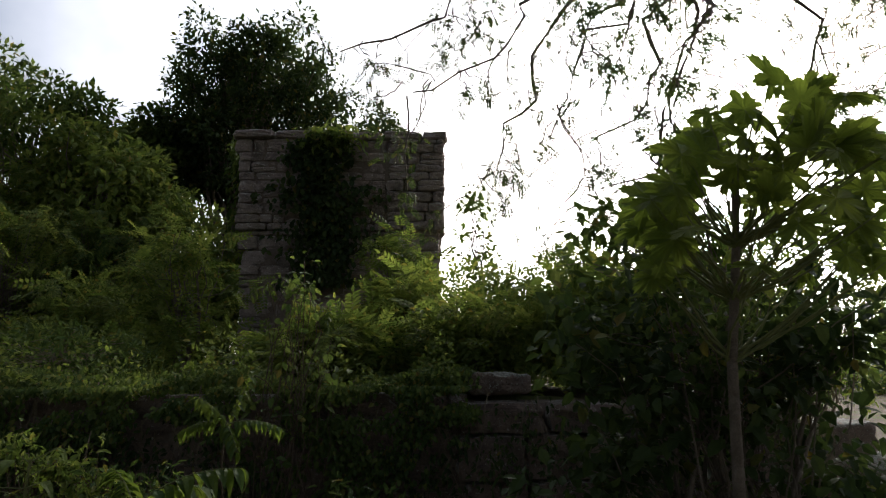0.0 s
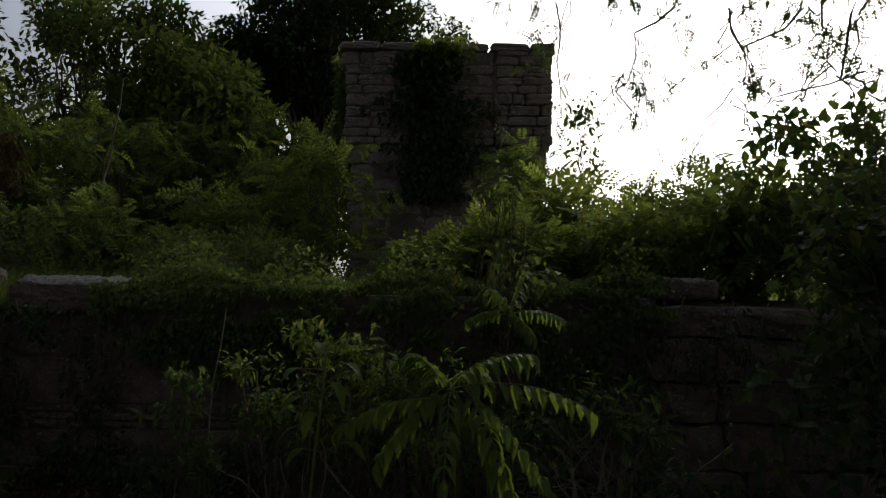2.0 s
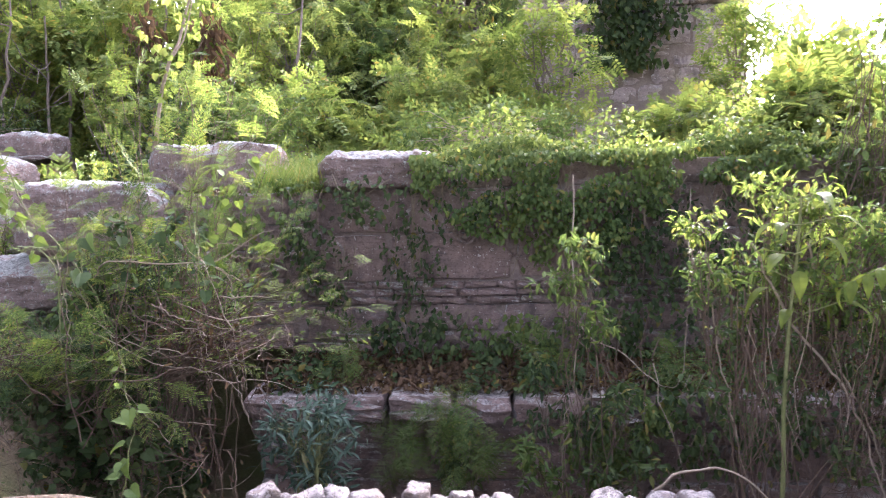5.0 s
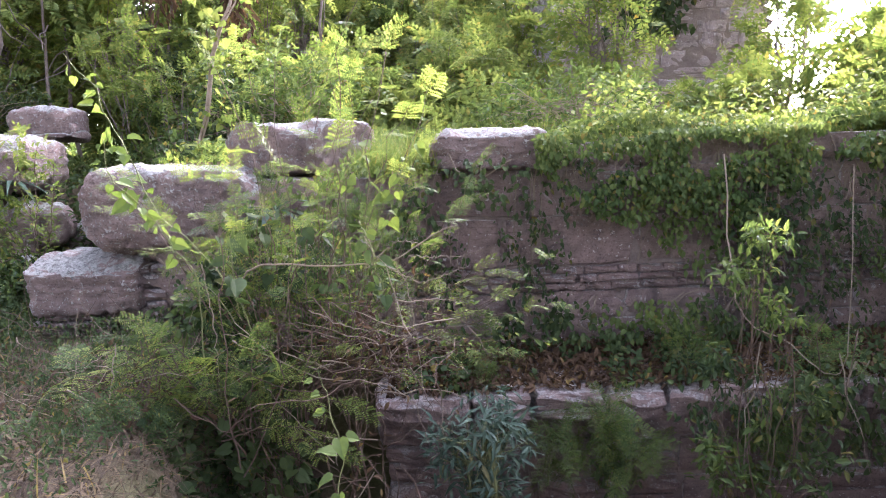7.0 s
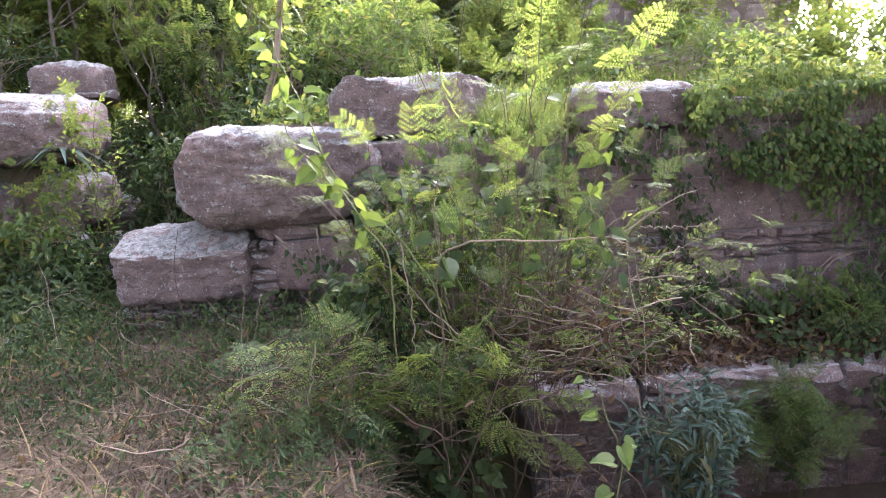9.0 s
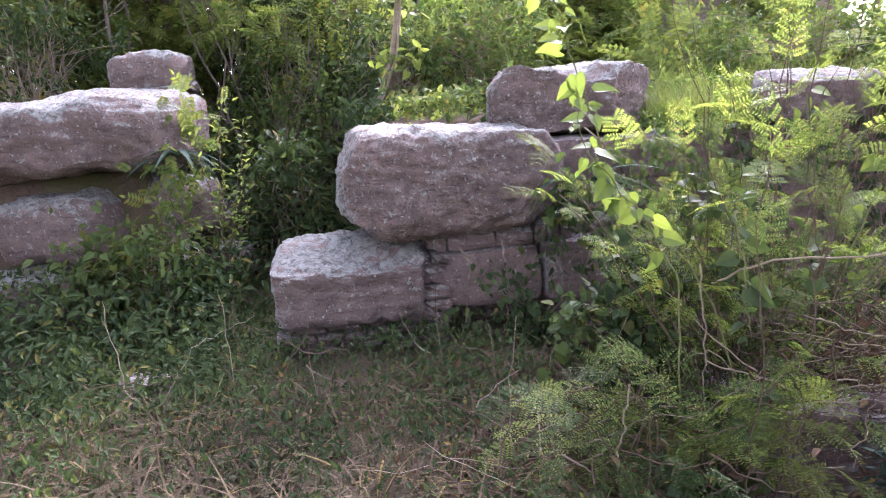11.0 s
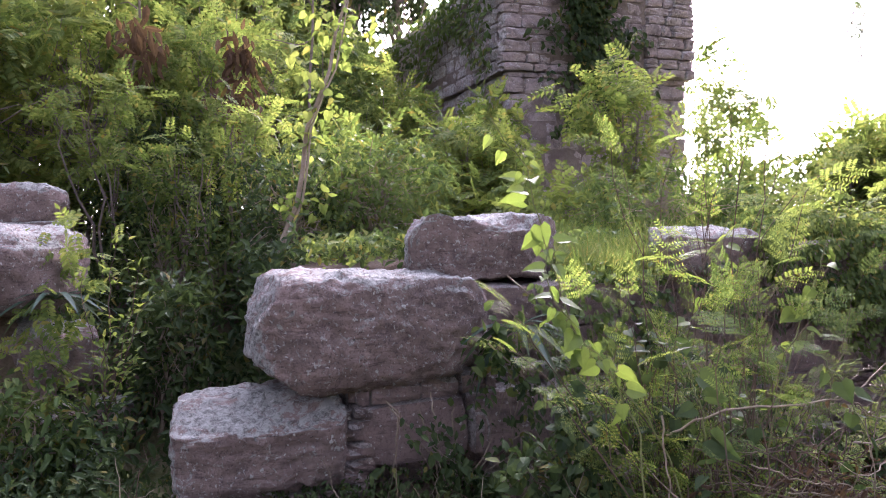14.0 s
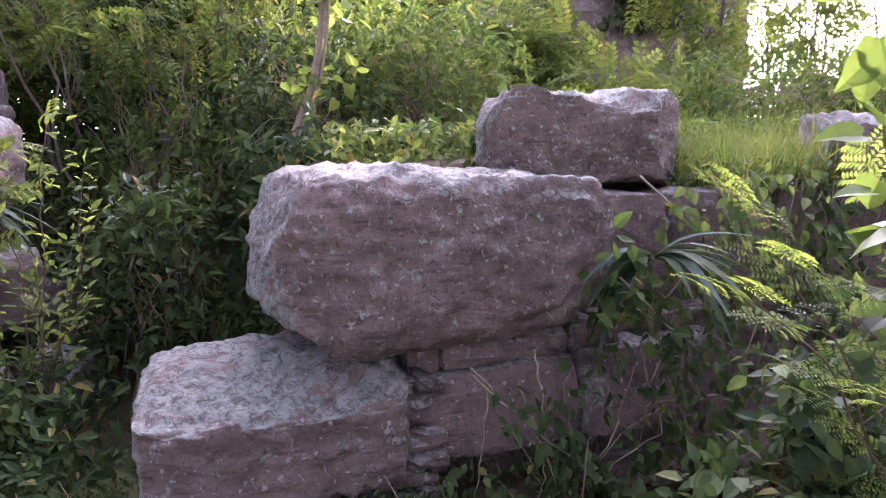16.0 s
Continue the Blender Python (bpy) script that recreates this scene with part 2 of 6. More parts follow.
def thing(name, at, label, category, group="", kind=""):
    ob = new(name)
    ob.empty_display_size = 0.1
    ob.location = at
    return tagged(ob, label, category, group, kind)


def unit(v):
    v = np.asarray(v, float)
    return v / np.maximum(np.linalg.norm(v, axis=-1, keepdims=True), 1e-9)


def frames_for(dirs, ups):
    d = unit(dirs)
    s = unit(np.cross(ups, d) + 1e-6)
    return d, s, np.cross(d, s)


def scatter(template, pts, dirs, ups, size):
    """Copies of a template (verts, faces) at pts, its x along dirs, its z along ups, as one vertex and face array."""
    tv, tf = np.asarray(template[0], float), np.asarray(template[1], int)
    d, s, u = frames_for(dirs, ups)
    size = np.asarray(size, float)[:, None, None]
    v = pts[:, None, :] + size * (tv[None, :, 0:1] * d[:, None, :] + tv[None, :, 1:2] * s[:, None, :] + tv[None, :, 2:3] * u[:, None, :])
    f = tf[None] + (np.arange(len(pts)) * len(tv))[:, None, None]
    return v.reshape(-1, 3), f.reshape(-1, tf.shape[1])


def joined(pieces):
    vs, fs, n = [], [], 0
    for v, f in pieces:
        vs.append(v)
        fs.append(np.asarray(f) + n)
        n += len(v)
    return np.concatenate(vs), np.concatenate(fs)


def tube(points, radii, sides=6):
    """A tapered tube of quads along points."""
    p = np.asarray(points, float)
    r = np.asarray(radii, float)
    t = unit(np.gradient(p, axis=0))
    ref = np.where(np.abs(t[:, 2:3]) > 0.9, np.array([[1.0, 0, 0]]), np.array([[0, 0, 1.0]]))
    a = unit(np.cross(t, ref))
    b = np.cross(t, a)
    ang = np.linspace(0, 2 * np.pi, sides, endpoint=False)
    v = p[:, None] + r[:, None, None] * (np.cos(ang)[None, :, None] * a[:, None] + np.sin(ang)[None, :, None] * b[:, None])
    f = []
    for i in range(len(p) - 1):
        for j in range(sides):
            k = (j + 1) % sides
            f.append((i * sides + j, i * sides + k, (i + 1) * sides + k, (i + 1) * sides + j))
    return v.reshape(-1, 3), np.array(f)


def wobble(a, b, n, amount, rs, sag=0.0):
    a, b = np.asarray(a, float), np.asarray(b, float)
    t = np.linspace(0, 1, n)[:, None]
    w = np.cumsum(rs.normal(0, amount / n, (n, 3)), axis=0)
    w -= w[-1] * t
    p = a + (b - a) * t + w * 2
    p[:, 2] -= sag * 4 * (t * (1 - t))[:, 0]
    return p


# ---- leaf shapes: x along the leaf, y across, z up ----
def t_simple(width=0.42, fold=0.10, droop=0.12):
    v = [(0, 0, 0), (0.3, width * 0.46, fold), (0.3, -width * 0.46, fold), (0.32, 0, 0), (0.68, width * 0.36, fold * 0.5 - droop * 0.3), (0.68, -width * 0.36, fold * 0.5 - droop * 0.3), (0.7, 0, -droop * 0.4), (1, 0, -droop)]
    f = [(0, 3, 1), (0, 2, 3), (1, 3, 4), (3, 6, 4), (2, 5, 3), (3, 5, 6), (4, 6, 7), (6, 5, 7)]
    return v, f


def t_far():
    v = [(0, 0, 0), (0.5, 0.24, 0.05), (0.5, -0.24, 0.05), (1, 0, -0.1)]
    return v, [(0, 2, 1), (1, 2, 3)]


def t_heart():
    v = [(0, 0, 0), (-0.12, 0.24, 0.05), (0.08, 0.46, 0.09), (0.40, 0.44, 0.07), (0.72, 0.22, 0.0), (1.0, 0, -0.14), (0.72, -0.22, 0.0), (0.40, -0.44, 0.07), (0.08, -0.46, 0.09), (-0.12, -0.24, 0.05), (0.38, 0, -0.02), (0.7, 0, -0.06)]
    f = [(0, 10, 2), (0, 2, 1), (10, 3, 2), (10, 11, 3), (11, 4, 3), (11, 5, 4), (0, 8, 10), (0, 9, 8), (10, 8, 7), (10, 7, 11), (11, 7, 6), (11, 6, 5)]
    return v, f


def t_long(n=7, width=0.2, droop=0.5):
    v, f = [], []
    for i in range(n):
        t = i / (n - 1)
        w = width * (math.sin(math.pi * min(1, 0.06 + 0.94 * t ** 0.8)) + 0.02) * 0.5
        z = 0.12 * t - droop * t * t
        v += [(t * (1 - 0.15 * droop * t), w, z + 0.25 * w), (t * (1 - 0.15 * droop * t), 0, z), (t * (1 - 0.15 * droop * t), -w, z + 0.25 * w)]
    for i in range(n - 1):
        a = 3 * i
        f += [(a, a + 1, a + 4), (a, a + 4, a + 3), (a + 1, a + 2, a + 5), (a + 1, a + 5, a + 4)]
    return v, f


def t_blade(width=0.022, bend=0.35):
    v, f = [], []
    for i in range(5):
        t = i / 4
        w = width * (1 - t) + 0.003
        v += [(t * (1 - 0.25 * bend * t), w / 2, -bend * t * t), (t * (1 - 0.25 * bend * t), -w / 2, -bend * t * t)]
    for i in range(4):
        a = 2 * i
        f += [(a, a + 1, a + 3), (a, a + 3, a + 2)]
    return v, f


def t_pinnate(pairs=5, leaf=0.34, width=0.5):
    """A compound leaf of oval leaflets on one stalk."""
    sv, sf = t_simple(width)
    sv = np.array(sv)
    v, f = [], []
    spots = [(0.18 + 0.75 * i / pairs, s) for i in range(pairs) for s in (-1, 1)] + [(0.95, 0)]
    for x, s in spots:
        a = s * 1.05
        L = leaf * (1 - 0.25 * abs(x - 0.5))
        c, q = math.cos(a), math.sin(a)
        k = len(v)
        for p in sv * L:
            v.append((x + p[0] * c - p[1] * q, p[0] * q + p[1] * c, p[2] - 0.22 * x * x - 0.04))
        f += [(i + k, j + k, l + k) for i, j, l in sf]
    k = len(v)
    v += [(0, 0.008, 0), (0, -0.008, 0), (0.5, 0.006, -0.05), (0.5, -0.006, -0.05), (1, 0.003, -0.22), (1, -0.003, -0.22)]
    f += [(k, k + 1, k + 3), (k, k + 3, k + 2), (k + 2, k + 3, k + 5), (k + 2, k + 5, k + 4)]
    return v, f


def t_frond(pinnae, leaflets):
    """A twice-feathered leaf with small leaflets along each pinna."""
    v, f = [], []
    for i in range(pinnae):
        x = 0.15 + 0.8 * i / (pinnae - 1)
        L = 0.46 * (1 - 0.45 * abs(x - 0.5))
        for s in (-1, 1):
            a = s * (1.15 - 0.35 * x)
            c, q = math.cos(a), math.sin(a)
            z0 = -0.25 * x * x
            for j in range(leaflets):
                pos = L * (0.08 + 0.92 * (j + 0.5) / leaflets)
                for s2 in (-1, 1):
                    k = len(v)
                    w, h = 0.11, 0.46 * L / leaflets
                    zz = z0 - 0.25 * pos ** 2 / L
                    for p in ((pos - h * 0.6, 0, 0), (pos + h, s2 * w * 0.35, 0.008), (pos + h * 1.1, s2 * w, -0.004), (pos - h * 0.2, s2 * w * 0.6, 0.004)):
                        v.append((x + p[0] * c - p[1] * q, p[0] * q + p[1] * c, zz + p[2]))
                    f += [(k, k + 1, k + 2), (k, k + 2, k + 3)]
    k = len(v)
    v += [(0, 0.008, 0), (0, -0.008, 0), (0.5, 0.006, -0.062), (0.5, -0.006, -0.062), (1, 0.003, -0.25), (1, -0.003, -0.25)]
    f += [(k, k + 1, k + 3), (k, k + 3, k + 2), (k + 2, k + 3, k + 5), (k + 2, k + 5, k + 4)]
    return v, f


def t_lobed(lobes=7):
    """A broad, deeply lobed leaf with toothed lobes."""
    v, f = [(0, 0, 0)], []
    ring = []
    for i in range(lobes):
        a0 = math.radians(-150 + 300 * i / (lobes - 1))
        L = 1.0 - 0.38 * abs(i - (lobes - 1) / 2) / ((lobes - 1) / 2)
        half = math.radians(300 / (lobes - 1) / 2)
        for da, r in ((-0.96, 0.50), (-0.80, 0.78), (-0.62, 0.74), (-0.48, 0.94), (-0.22, 0.86), (0, 1.0), (0.22, 0.86), (0.48, 0.94), (0.62, 0.74), (0.80, 0.78), (0.96, 0.50)):
            rr = L * r
            a = a0 + da * half
            ring.append((rr * math.cos(a), rr * math.sin(a), 0.10 * abs(da) * r - 0.20 * rr * rr))
    v += ring
    for i in range(1, len(ring)):
        f.append((0, i, i + 1))
    return v, f


def t_feather(pairs=6, leaf=0.33, width=0.15):
    """A light compound leaf: two rows of small flat leaflets on a thin stalk."""
    v, f = [], []
    for i in range(pairs):
        x = 0.12 + 0.84 * i / (pairs - 1)
        L = leaf * (1 - 0.5 * abs(x - 0.45))
        for q in (-1, 1):
            a = q * (1.25 - 0.3 * x)
            c, w = math.cos(a), math.sin(a)
            k = len(v)
            for px, py, pz in ((0, 0, 0), (0.5 * L, width / 2, 0.02), (0.5 * L, -width / 2, 0.02), (L, 0, -0.03)):
                v.append((x + px * c - py * w, px * w + py * c, pz - 0.24 * x * x))
            f += [(k, k + 2, k + 1), (k + 1, k + 2, k + 3)]
    k = len(v)
    v += [(0, 0.006, 0), (0, -0.006, 0), (0.5, 0.005, -0.06), (0.5, -0.005, -0.06), (1, 0.003, -0.24), (1, -0.003, -0.24)]
    f += [(k, k + 1, k + 3), (k, k + 3, k + 2), (k + 2, k + 3, k + 5), (k + 2, k + 5, k + 4)]
    return v, f


T_SIMPLE, T_FAR, T_HEART, T_LONG, T_BLADE = t_simple(), t_far(), t_heart(), t_long(), t_blade()
T_PIN, T_FROND_FINE, T_LOBED = t_pinnate(), t_frond(4, 6), t_lobed()
T_OVAL = t_simple(0.62, 0.08, 0.15)
T_FEATHER = t_feather()
T_STRAP = t_long(8, 0.13, 0.75)


def random_dirs(rs, n, up=0.0):
    d = rs.normal(0, 1, (n, 3))
    d = unit(d)
    d[:, 2] += up
    return unit(d)


def foliage(rs, centres, radii, per, template, size, out=0.6, droop=-0.15, squash=0.8):
    """Leaves round clump centres: arrays for one crown."""
    P, D, U, S = [], [], [], []
    for c, r in zip(centres, radii):
        n = max(3, int(per * rs.uniform(0.7, 1.3)))
        d = random_dirs(rs, n)
        rad = r * rs.uniform(0.25, 1.0, n) ** 0.6
        p = c + d * rad[:, None] * np.array([1, 1, squash])
        dirs = unit(out * d + rs.normal(0, 0.55, (n, 3)) + np.array([0, 0, droop]))
        ups = unit(np.array([0, 0, 1.0]) + 0.5 * d + rs.normal(0, 0.45, (n, 3)))
        P.append(p), D.append(dirs), U.append(ups), S.append(size * rs.uniform(0.6, 1.25, n))
    return scatter(template, np.concatenate(P), np.concatenate(D), np.concatenate(U), np.concatenate(S))


def crown_spots(rs, centre, radii, n, hollow=0.45):
    d = random_dirs(rs, n)
    k = rs.uniform(hollow, 1.0, n) ** 0.7 * rs.uniform(0.75, 1.12, n)
    return np.asarray(centre) + d * k[:, None] * np.asarray(radii)


def tree(name, base, centre, radii, clumps, clump_r, per, template, leaf, leaf_mat, label, category="tree", trunk_r=0.12, stems=1, seed=1, group="", twig_mat=None, out=0.6, droop=-0.15, hollow=0.45, limb_part="limb"):
    """A tree or bush: an Empty with trunk, limbs and crown."""
    rs = np.random.RandomState(seed)
    base, centre = np.asarray(base, float), np.asarray(centre, float)
    root = thing(name, base, label, category, group)
    wood = twig_mat or M_BARK
    spots = crown_spots(rs, centre, radii, clumps, hollow) - base
    c0 = centre - base
    forks = []
    for i in range(stems):
        off = rs.normal(0, 1, 3) * np.array([0.25, 0.25, 0.1]) * np.asarray(radii) if stems > 1 else np.zeros(3)
        top = c0 + off + np.array([0, 0, 0.25 * radii[2]])
        st = rs.normal(0, 0.08, 3) * (stems > 1)
        st[2] = -0.08
        p = wobble(st, top, 9, 0.10 * np.linalg.norm(top), rs)
        r = np.linspace(trunk_r, trunk_r * 0.3, 9) * rs.uniform(0.8, 1.1)
        v, f = tube(p, r, 7)
        part("trunk" if stems == 1 else "stem", mesh_from("trunk", v, f, wood, True), root)
        forks.append((p, r))
    limbs = []
    for k, s in enumerate(spots):
        p, r = forks[rs.randint(len(forks))]
        i = rs.randint(3, 8)
        q = wobble(p[i], s, 6, 0.12 * np.linalg.norm(s - p[i]) + 0.01, rs, -0.05)
        limbs.append(tube(q, np.linspace(r[i] * 0.42, 0.003 + 0.02 * trunk_r, 6), 4))
    for v, f in limbs[:60]:
        part("branch", mesh_from("branch", v, f, wood, True), root)
    if len(limbs) > 60:
        v, f = joined(limbs[60:])
        part("twig_work", mesh_from("twig_work", v, f, wood, True), root)["kind"] = "stuff"
    v, f = foliage(rs, spots, clump_r * rs.uniform(0.6, 1.3, len(spots)), per, template, leaf, out, droop)
    part("crown", mesh_from("crown", v, f, leaf_mat), root)
    return root


def rough_block(name, material, seed, cuts=10, sx=1.0, sy=1.0, sz=1.0, power=5.0, noise_amount=0.05, noise_scale=1.6, fine=0.012, smooth=True, facets=()):
    """A weathered block, sx by sy by sz, centred: a rounded box with hollows and chips.
    facets: (nx, ny, nz, d), planes that the block is broken off along."""
    bm = bmesh.new()
    bmesh.ops.create_cube(bm, size=2.0)
    bmesh.ops.subdivide_edges(bm, edges=bm.edges[:], cuts=cuts, use_grid_fill=True)
    off = Vector((seed * 7.31, seed * 3.17, seed * 1.73))
    half = Vector((sx / 2, sy / 2, sz / 2))
    for v in bm.verts:
        c = v.co
        k = (abs(c.x) ** power + abs(c.y) ** power + abs(c.z) ** power) ** (1 / power)
        p = Vector((c.x / k * half.x, c.y / k * half.y, c.z / k * half.z))
        n = Vector((p.x / half.x ** 2, p.y / half.y ** 2, p.z / half.z ** 2)).normalized()
        q = p * noise_scale + off
        d = noise_amount * noise.noise(q) + 0.55 * noise_amount * noise.noise(q * 2.3) + fine * noise.noise(q * 7.0) + 0.6 * fine * noise.noise(q * 15.0)
        d -= 0.5 * noise_amount * max(0.0, noise.noise(q * 1.1 + Vector((5, 5, 5))) - 0.15)
        for fx, fy, fz, fd in facets:
            m = Vector((fx, fy, fz)).normalized()
            over = p.dot(m) - fd
            if over > 0:
                p = p - m * over * 0.93
        v.co = p + n * d
    for f in bm.faces:
        f.smooth = smooth
    me = bpy.data.meshes.new(name)
    bm.to_mesh(me)
    bm.free()
    me.materials.append(material)
    return me


def unit_stones(material, count, cuts=2, seed=0, jitter=0.05, power=11.0):
    """A few unit stones of 1 m, to be scaled: slightly uneven, with chipped edges."""
    made = []
    for i in range(count):
        made.append(rough_block("stone", material, seed + i * 1.37, cuts, 1, 1, 1, power, jitter, 1.7, jitter * 0.6, False))
    return made


# ---- ground ----
def smooth_step(a, b, x):
    t = np.clip((x - a) / (b - a), 0, 1)
    return t * t * (3 - 2 * t)


def ground_height(x, y):
    """Height of the ground: bank in front, trench below the wall, terrace behind it."""
    trench = smooth_step(-3.25, -2.55, y) * (1 - smooth_step(0.30, 0.45, y)) * smooth_step(-2.75, -2.35, x) * (1 - smooth_step(7.5, 9.0, x))
    front = 0.0 + 0.08 * smooth_step(-2.0, -0.3, y) * (1 - smooth_step(-2.6, -2.2, x))
    h = front - 1.25 * trench
    terrace = smooth_step(0.30, 0.50, y) * smooth_step(-3.75, -3.55, x) * (1 - smooth_step(7.2, 8.6, x))
    h = h + (1.36 - h) * terrace
    passage = smooth_step(0.2, 4.5, y) * (1 - smooth_step(-3.75, -3.55, x))
    h = h + (1.25 - h) * passage
    left = smooth_step(0.75, 1.0, y) * (1 - smooth_step(-5.25, -5.05, x))
    h = h + (1.12 - h) * left * (1 - smooth_step(9, 16, y))
    h = h * (1 - 0.7 * smooth_step(16, 34, np.hypot(x, y)))
    return h


def build_ground():
    def axis(lo, hi, step):
        core = np.arange(lo, hi + 1e-6, step)
        far = np.cumsum(step * 1.35 ** np.arange(1, 26))
        far = far[far < 900]
        return np.concatenate([lo - far[::-1], core, hi + far])
    xs, ys = axis(-8, 10, 0.09), axis(-8, 9, 0.09)
    X, Y = np.meshgrid(xs, ys)
    Z = ground_height(X, Y)
    k = np.array([noise.noise(Vector((x * 1.3, y * 1.3, 0.3))) * 0.05 + noise.noise(Vector((x * 5, y * 5, 2.3))) * 0.02 for x, y in zip(X.ravel(), Y.ravel())]).reshape(X.shape)
    near = 1 - smooth_step(12, 30, np.hypot(X, Y))
    Z = Z + k * near
    v = np.stack([X, Y, Z], -1).reshape(-1, 3)
    w, h = len(xs), len(ys)
    i = np.arange(w * h).reshape(h, w)
    f = np.stack([i[:-1, :-1], i[:-1, 1:], i[1:, 1:], i[1:, :-1]], -1).reshape(-1, 4)
    ob = new("ground", mesh_from("ground", v, f, M_SOIL, True))
    return tagged(ob, "brown earth with dry straw and patches of grass", "ground", kind="structure")


ground = build_ground()


# ---- retaining wall ----
def slab(name, lo, hi, material):
    """A rough core slab between two corners."""
    lo, hi = Vector(lo), Vector(hi)
    me = rough_block(name, material, 3.3, 14, *(hi - lo), power=14.0, noise_amount=0.02, noise_scale=1.2, fine=0.015)
    return me, (lo + hi) / 2


def structure(name, label, category):
    return thing(name, (0, 0, 0), label, category, kind="structure")


wall_south = structure("wall_south", "rough limestone retaining wall overgrown with creepers", "wall")
for lo, hi in (((-1.45, 0.035, -1.4), (7.6, 0.62, 1.34)), ((-3.5, -0.08, -1.4), (-2.62, 0.75, 0.7)), ((-2.7, -0.07, -0.12), (-1.4, 0.75, 0.72)), ((-2.62, 0.0, 0.6), (-1.3, 0.75, 1.2)), ((-1.62, -0.78, -1.5), (7.2, 0.2, -0.46)), ((-2.75, 0.9, -1.4), (-1.3, 1.1, 0.3))):
    me, c = slab("core", lo, hi, M_MORTAR)
    part("core", me, wall_south, "earth and rubble core", Matrix.Translation(c))

STONES = unit_stones(M_WALL, 9, 3, 11, 0.07)
THIN = unit_stones(M_WALL, 5, 2, 41, 0.12)


def course_wall(parent, x0, x1, z0, z1, y_face, depth, rs, heights, lengths, meshes, limit=None, skip=None, chink=0.0, batter=0.0, axis="x", sign=1, name="stone", split=0.22):
    """Lays courses of stones along x (or y) from z0 to z1; returns how many."""
    count, z = 0, z0
    while z < z1 - 0.03:
        h = min(rs.uniform(*heights), z1 - z)
        if z1 - z - h < 0.06:
            h = z1 - z
        x = x0 - rs.uniform(0, 0.1)
        while x < x1:
            L = rs.uniform(*lengths)
            if x + L > x1 - 0.08:
                L = max(0.08, x1 - x)
            cx, cz = x + L / 2, z + h / 2
            x += L
            if skip and skip(cx, cz):
                continue
            y = y_face + rs.normal(0, 0.012) + batter * (cz - z0) + depth / 2
            sc = (L - rs.uniform(0.0, 0.016), depth, h - rs.uniform(0.0, 0.012))
            if axis == "x":
                m = Matrix.LocRotScale((cx, y, cz), Euler((rs.normal(0, 0.01), rs.normal(0, 0.012), rs.normal(0, 0.02))), sc)
            else:
                m = Matrix.LocRotScale((y_face + sign * (depth / 2 + rs.normal(0, 0.012)), cx, cz), Euler((rs.normal(0, 0.01), 0, rs.normal(0, 0.02) + math.pi / 2)), sc)
            if h > 0.15 and L > 0.2 and rs.uniform() < split:
                cut = rs.uniform(0.35, 0.65)
                for k, c in ((cut, -0.5 + cut / 2), (1 - cut, 0.5 - (1 - cut) / 2)):
                    m2 = m @ Matrix.Translation((rs.normal(0, 0.01), rs.normal(0, 0.03), c)) @ Matrix.Diagonal((rs.uniform(0.94, 1.0), 1, k * 0.98, 1))
                    part(name, meshes[rs.randint(len(meshes))], parent, "", m2)
            else:
                part(name, meshes[rs.randint(len(meshes))], parent, "", m)
            count += 1
        z += h
    return count


rs = np.random.RandomState(5)
# upper face beside the dark opening, and the run behind the creepers
course_wall(wall_south, -3.42, -1.5, -0.14, 0.36, -0.12, 0.3, rs, (0.2, 0.27), (0.35, 0.6), STONES)
course_wall(wall_south, -3.42, -1.3, 0.36, 0.72, -0.14, 0.32, rs, (0.07, 0.30), (0.25, 0.6), STONES)
course_wall(wall_south, -2.6, -1.25, 0.72, 1.22, -0.05, 0.3, rs, (0.2, 0.28), (0.4, 0.7), STONES)
course_wall(wall_south, -1.5, 4.5, -0.30, 0.22, -0.01, 0.3, rs, (0.22, 0.3), (0.5, 1.1), STONES)
course_wall(wall_south, -1.4, 4.5, 0.22, 0.42, -0.02, 0.3, rs, (0.055, 0.08), (0.14, 0.34), THIN)
course_wall(wall_south, -1.4, 4.5, 0.42, 1.22, 0.0, 0.3, rs, (0.36, 0.46), (0.6, 1.3), STONES)
course_wall(wall_south, -0.3, 4.5, 1.22, 1.42, 0.02, 0.35, rs, (0.16, 0.22), (0.3, 0.6), STONES)
# right-hand stretch with larger squared blocks
course_wall(wall_south, 4.5, 7.4, -1.2, 1.35, -0.12, 0.45, rs, (0.30, 0.42), (0.5, 0.95), STONES)
# ledge and the face under it
course_wall(wall_south, -1.62, 6.8, -0.50, -0.30, -0.95, 0.75, rs, (0.19, 0.2), (0.35, 0.7), STONES, skip=lambda x, z: False)
course_wall(wall_south, -1.62, 6.8, -1.35, -0.50, -0.82, 0.5, rs, (0.25, 0.36), (0.35, 0.7), STONES)
# jambs of the dark opening and the wall below the corner blocks
course_wall(wall_south, -3.42, -2.62, -1.2, -0.14, -0.16, 0.4, rs, (0.2, 0.3), (0.25, 0.45), STONES)
course_wall(wall_south, -4.25, -3.30, -0.05, 0.29, -0.34, 0.4, rs, (0.055, 0.10), (0.12, 0.32), THIN)
course_wall(wall_south, -3.46, -3.30, 0.26, 0.62, -0.31, 0.4, rs, (0.07, 0.12), (0.10, 0.16), THIN)
course_wall(wall_south, -3.28, -2.0, 0.27, 0.62, -0.30, 0.4, rs, (0.345, 0.35), (0.48, 0.68), STONES, split=0.0)
course_wall(wall_south, -3.40, -2.5, 0.62, 0.74, -0.26, 0.4, rs, (0.05, 0.07), (0.12, 0.3), THIN)
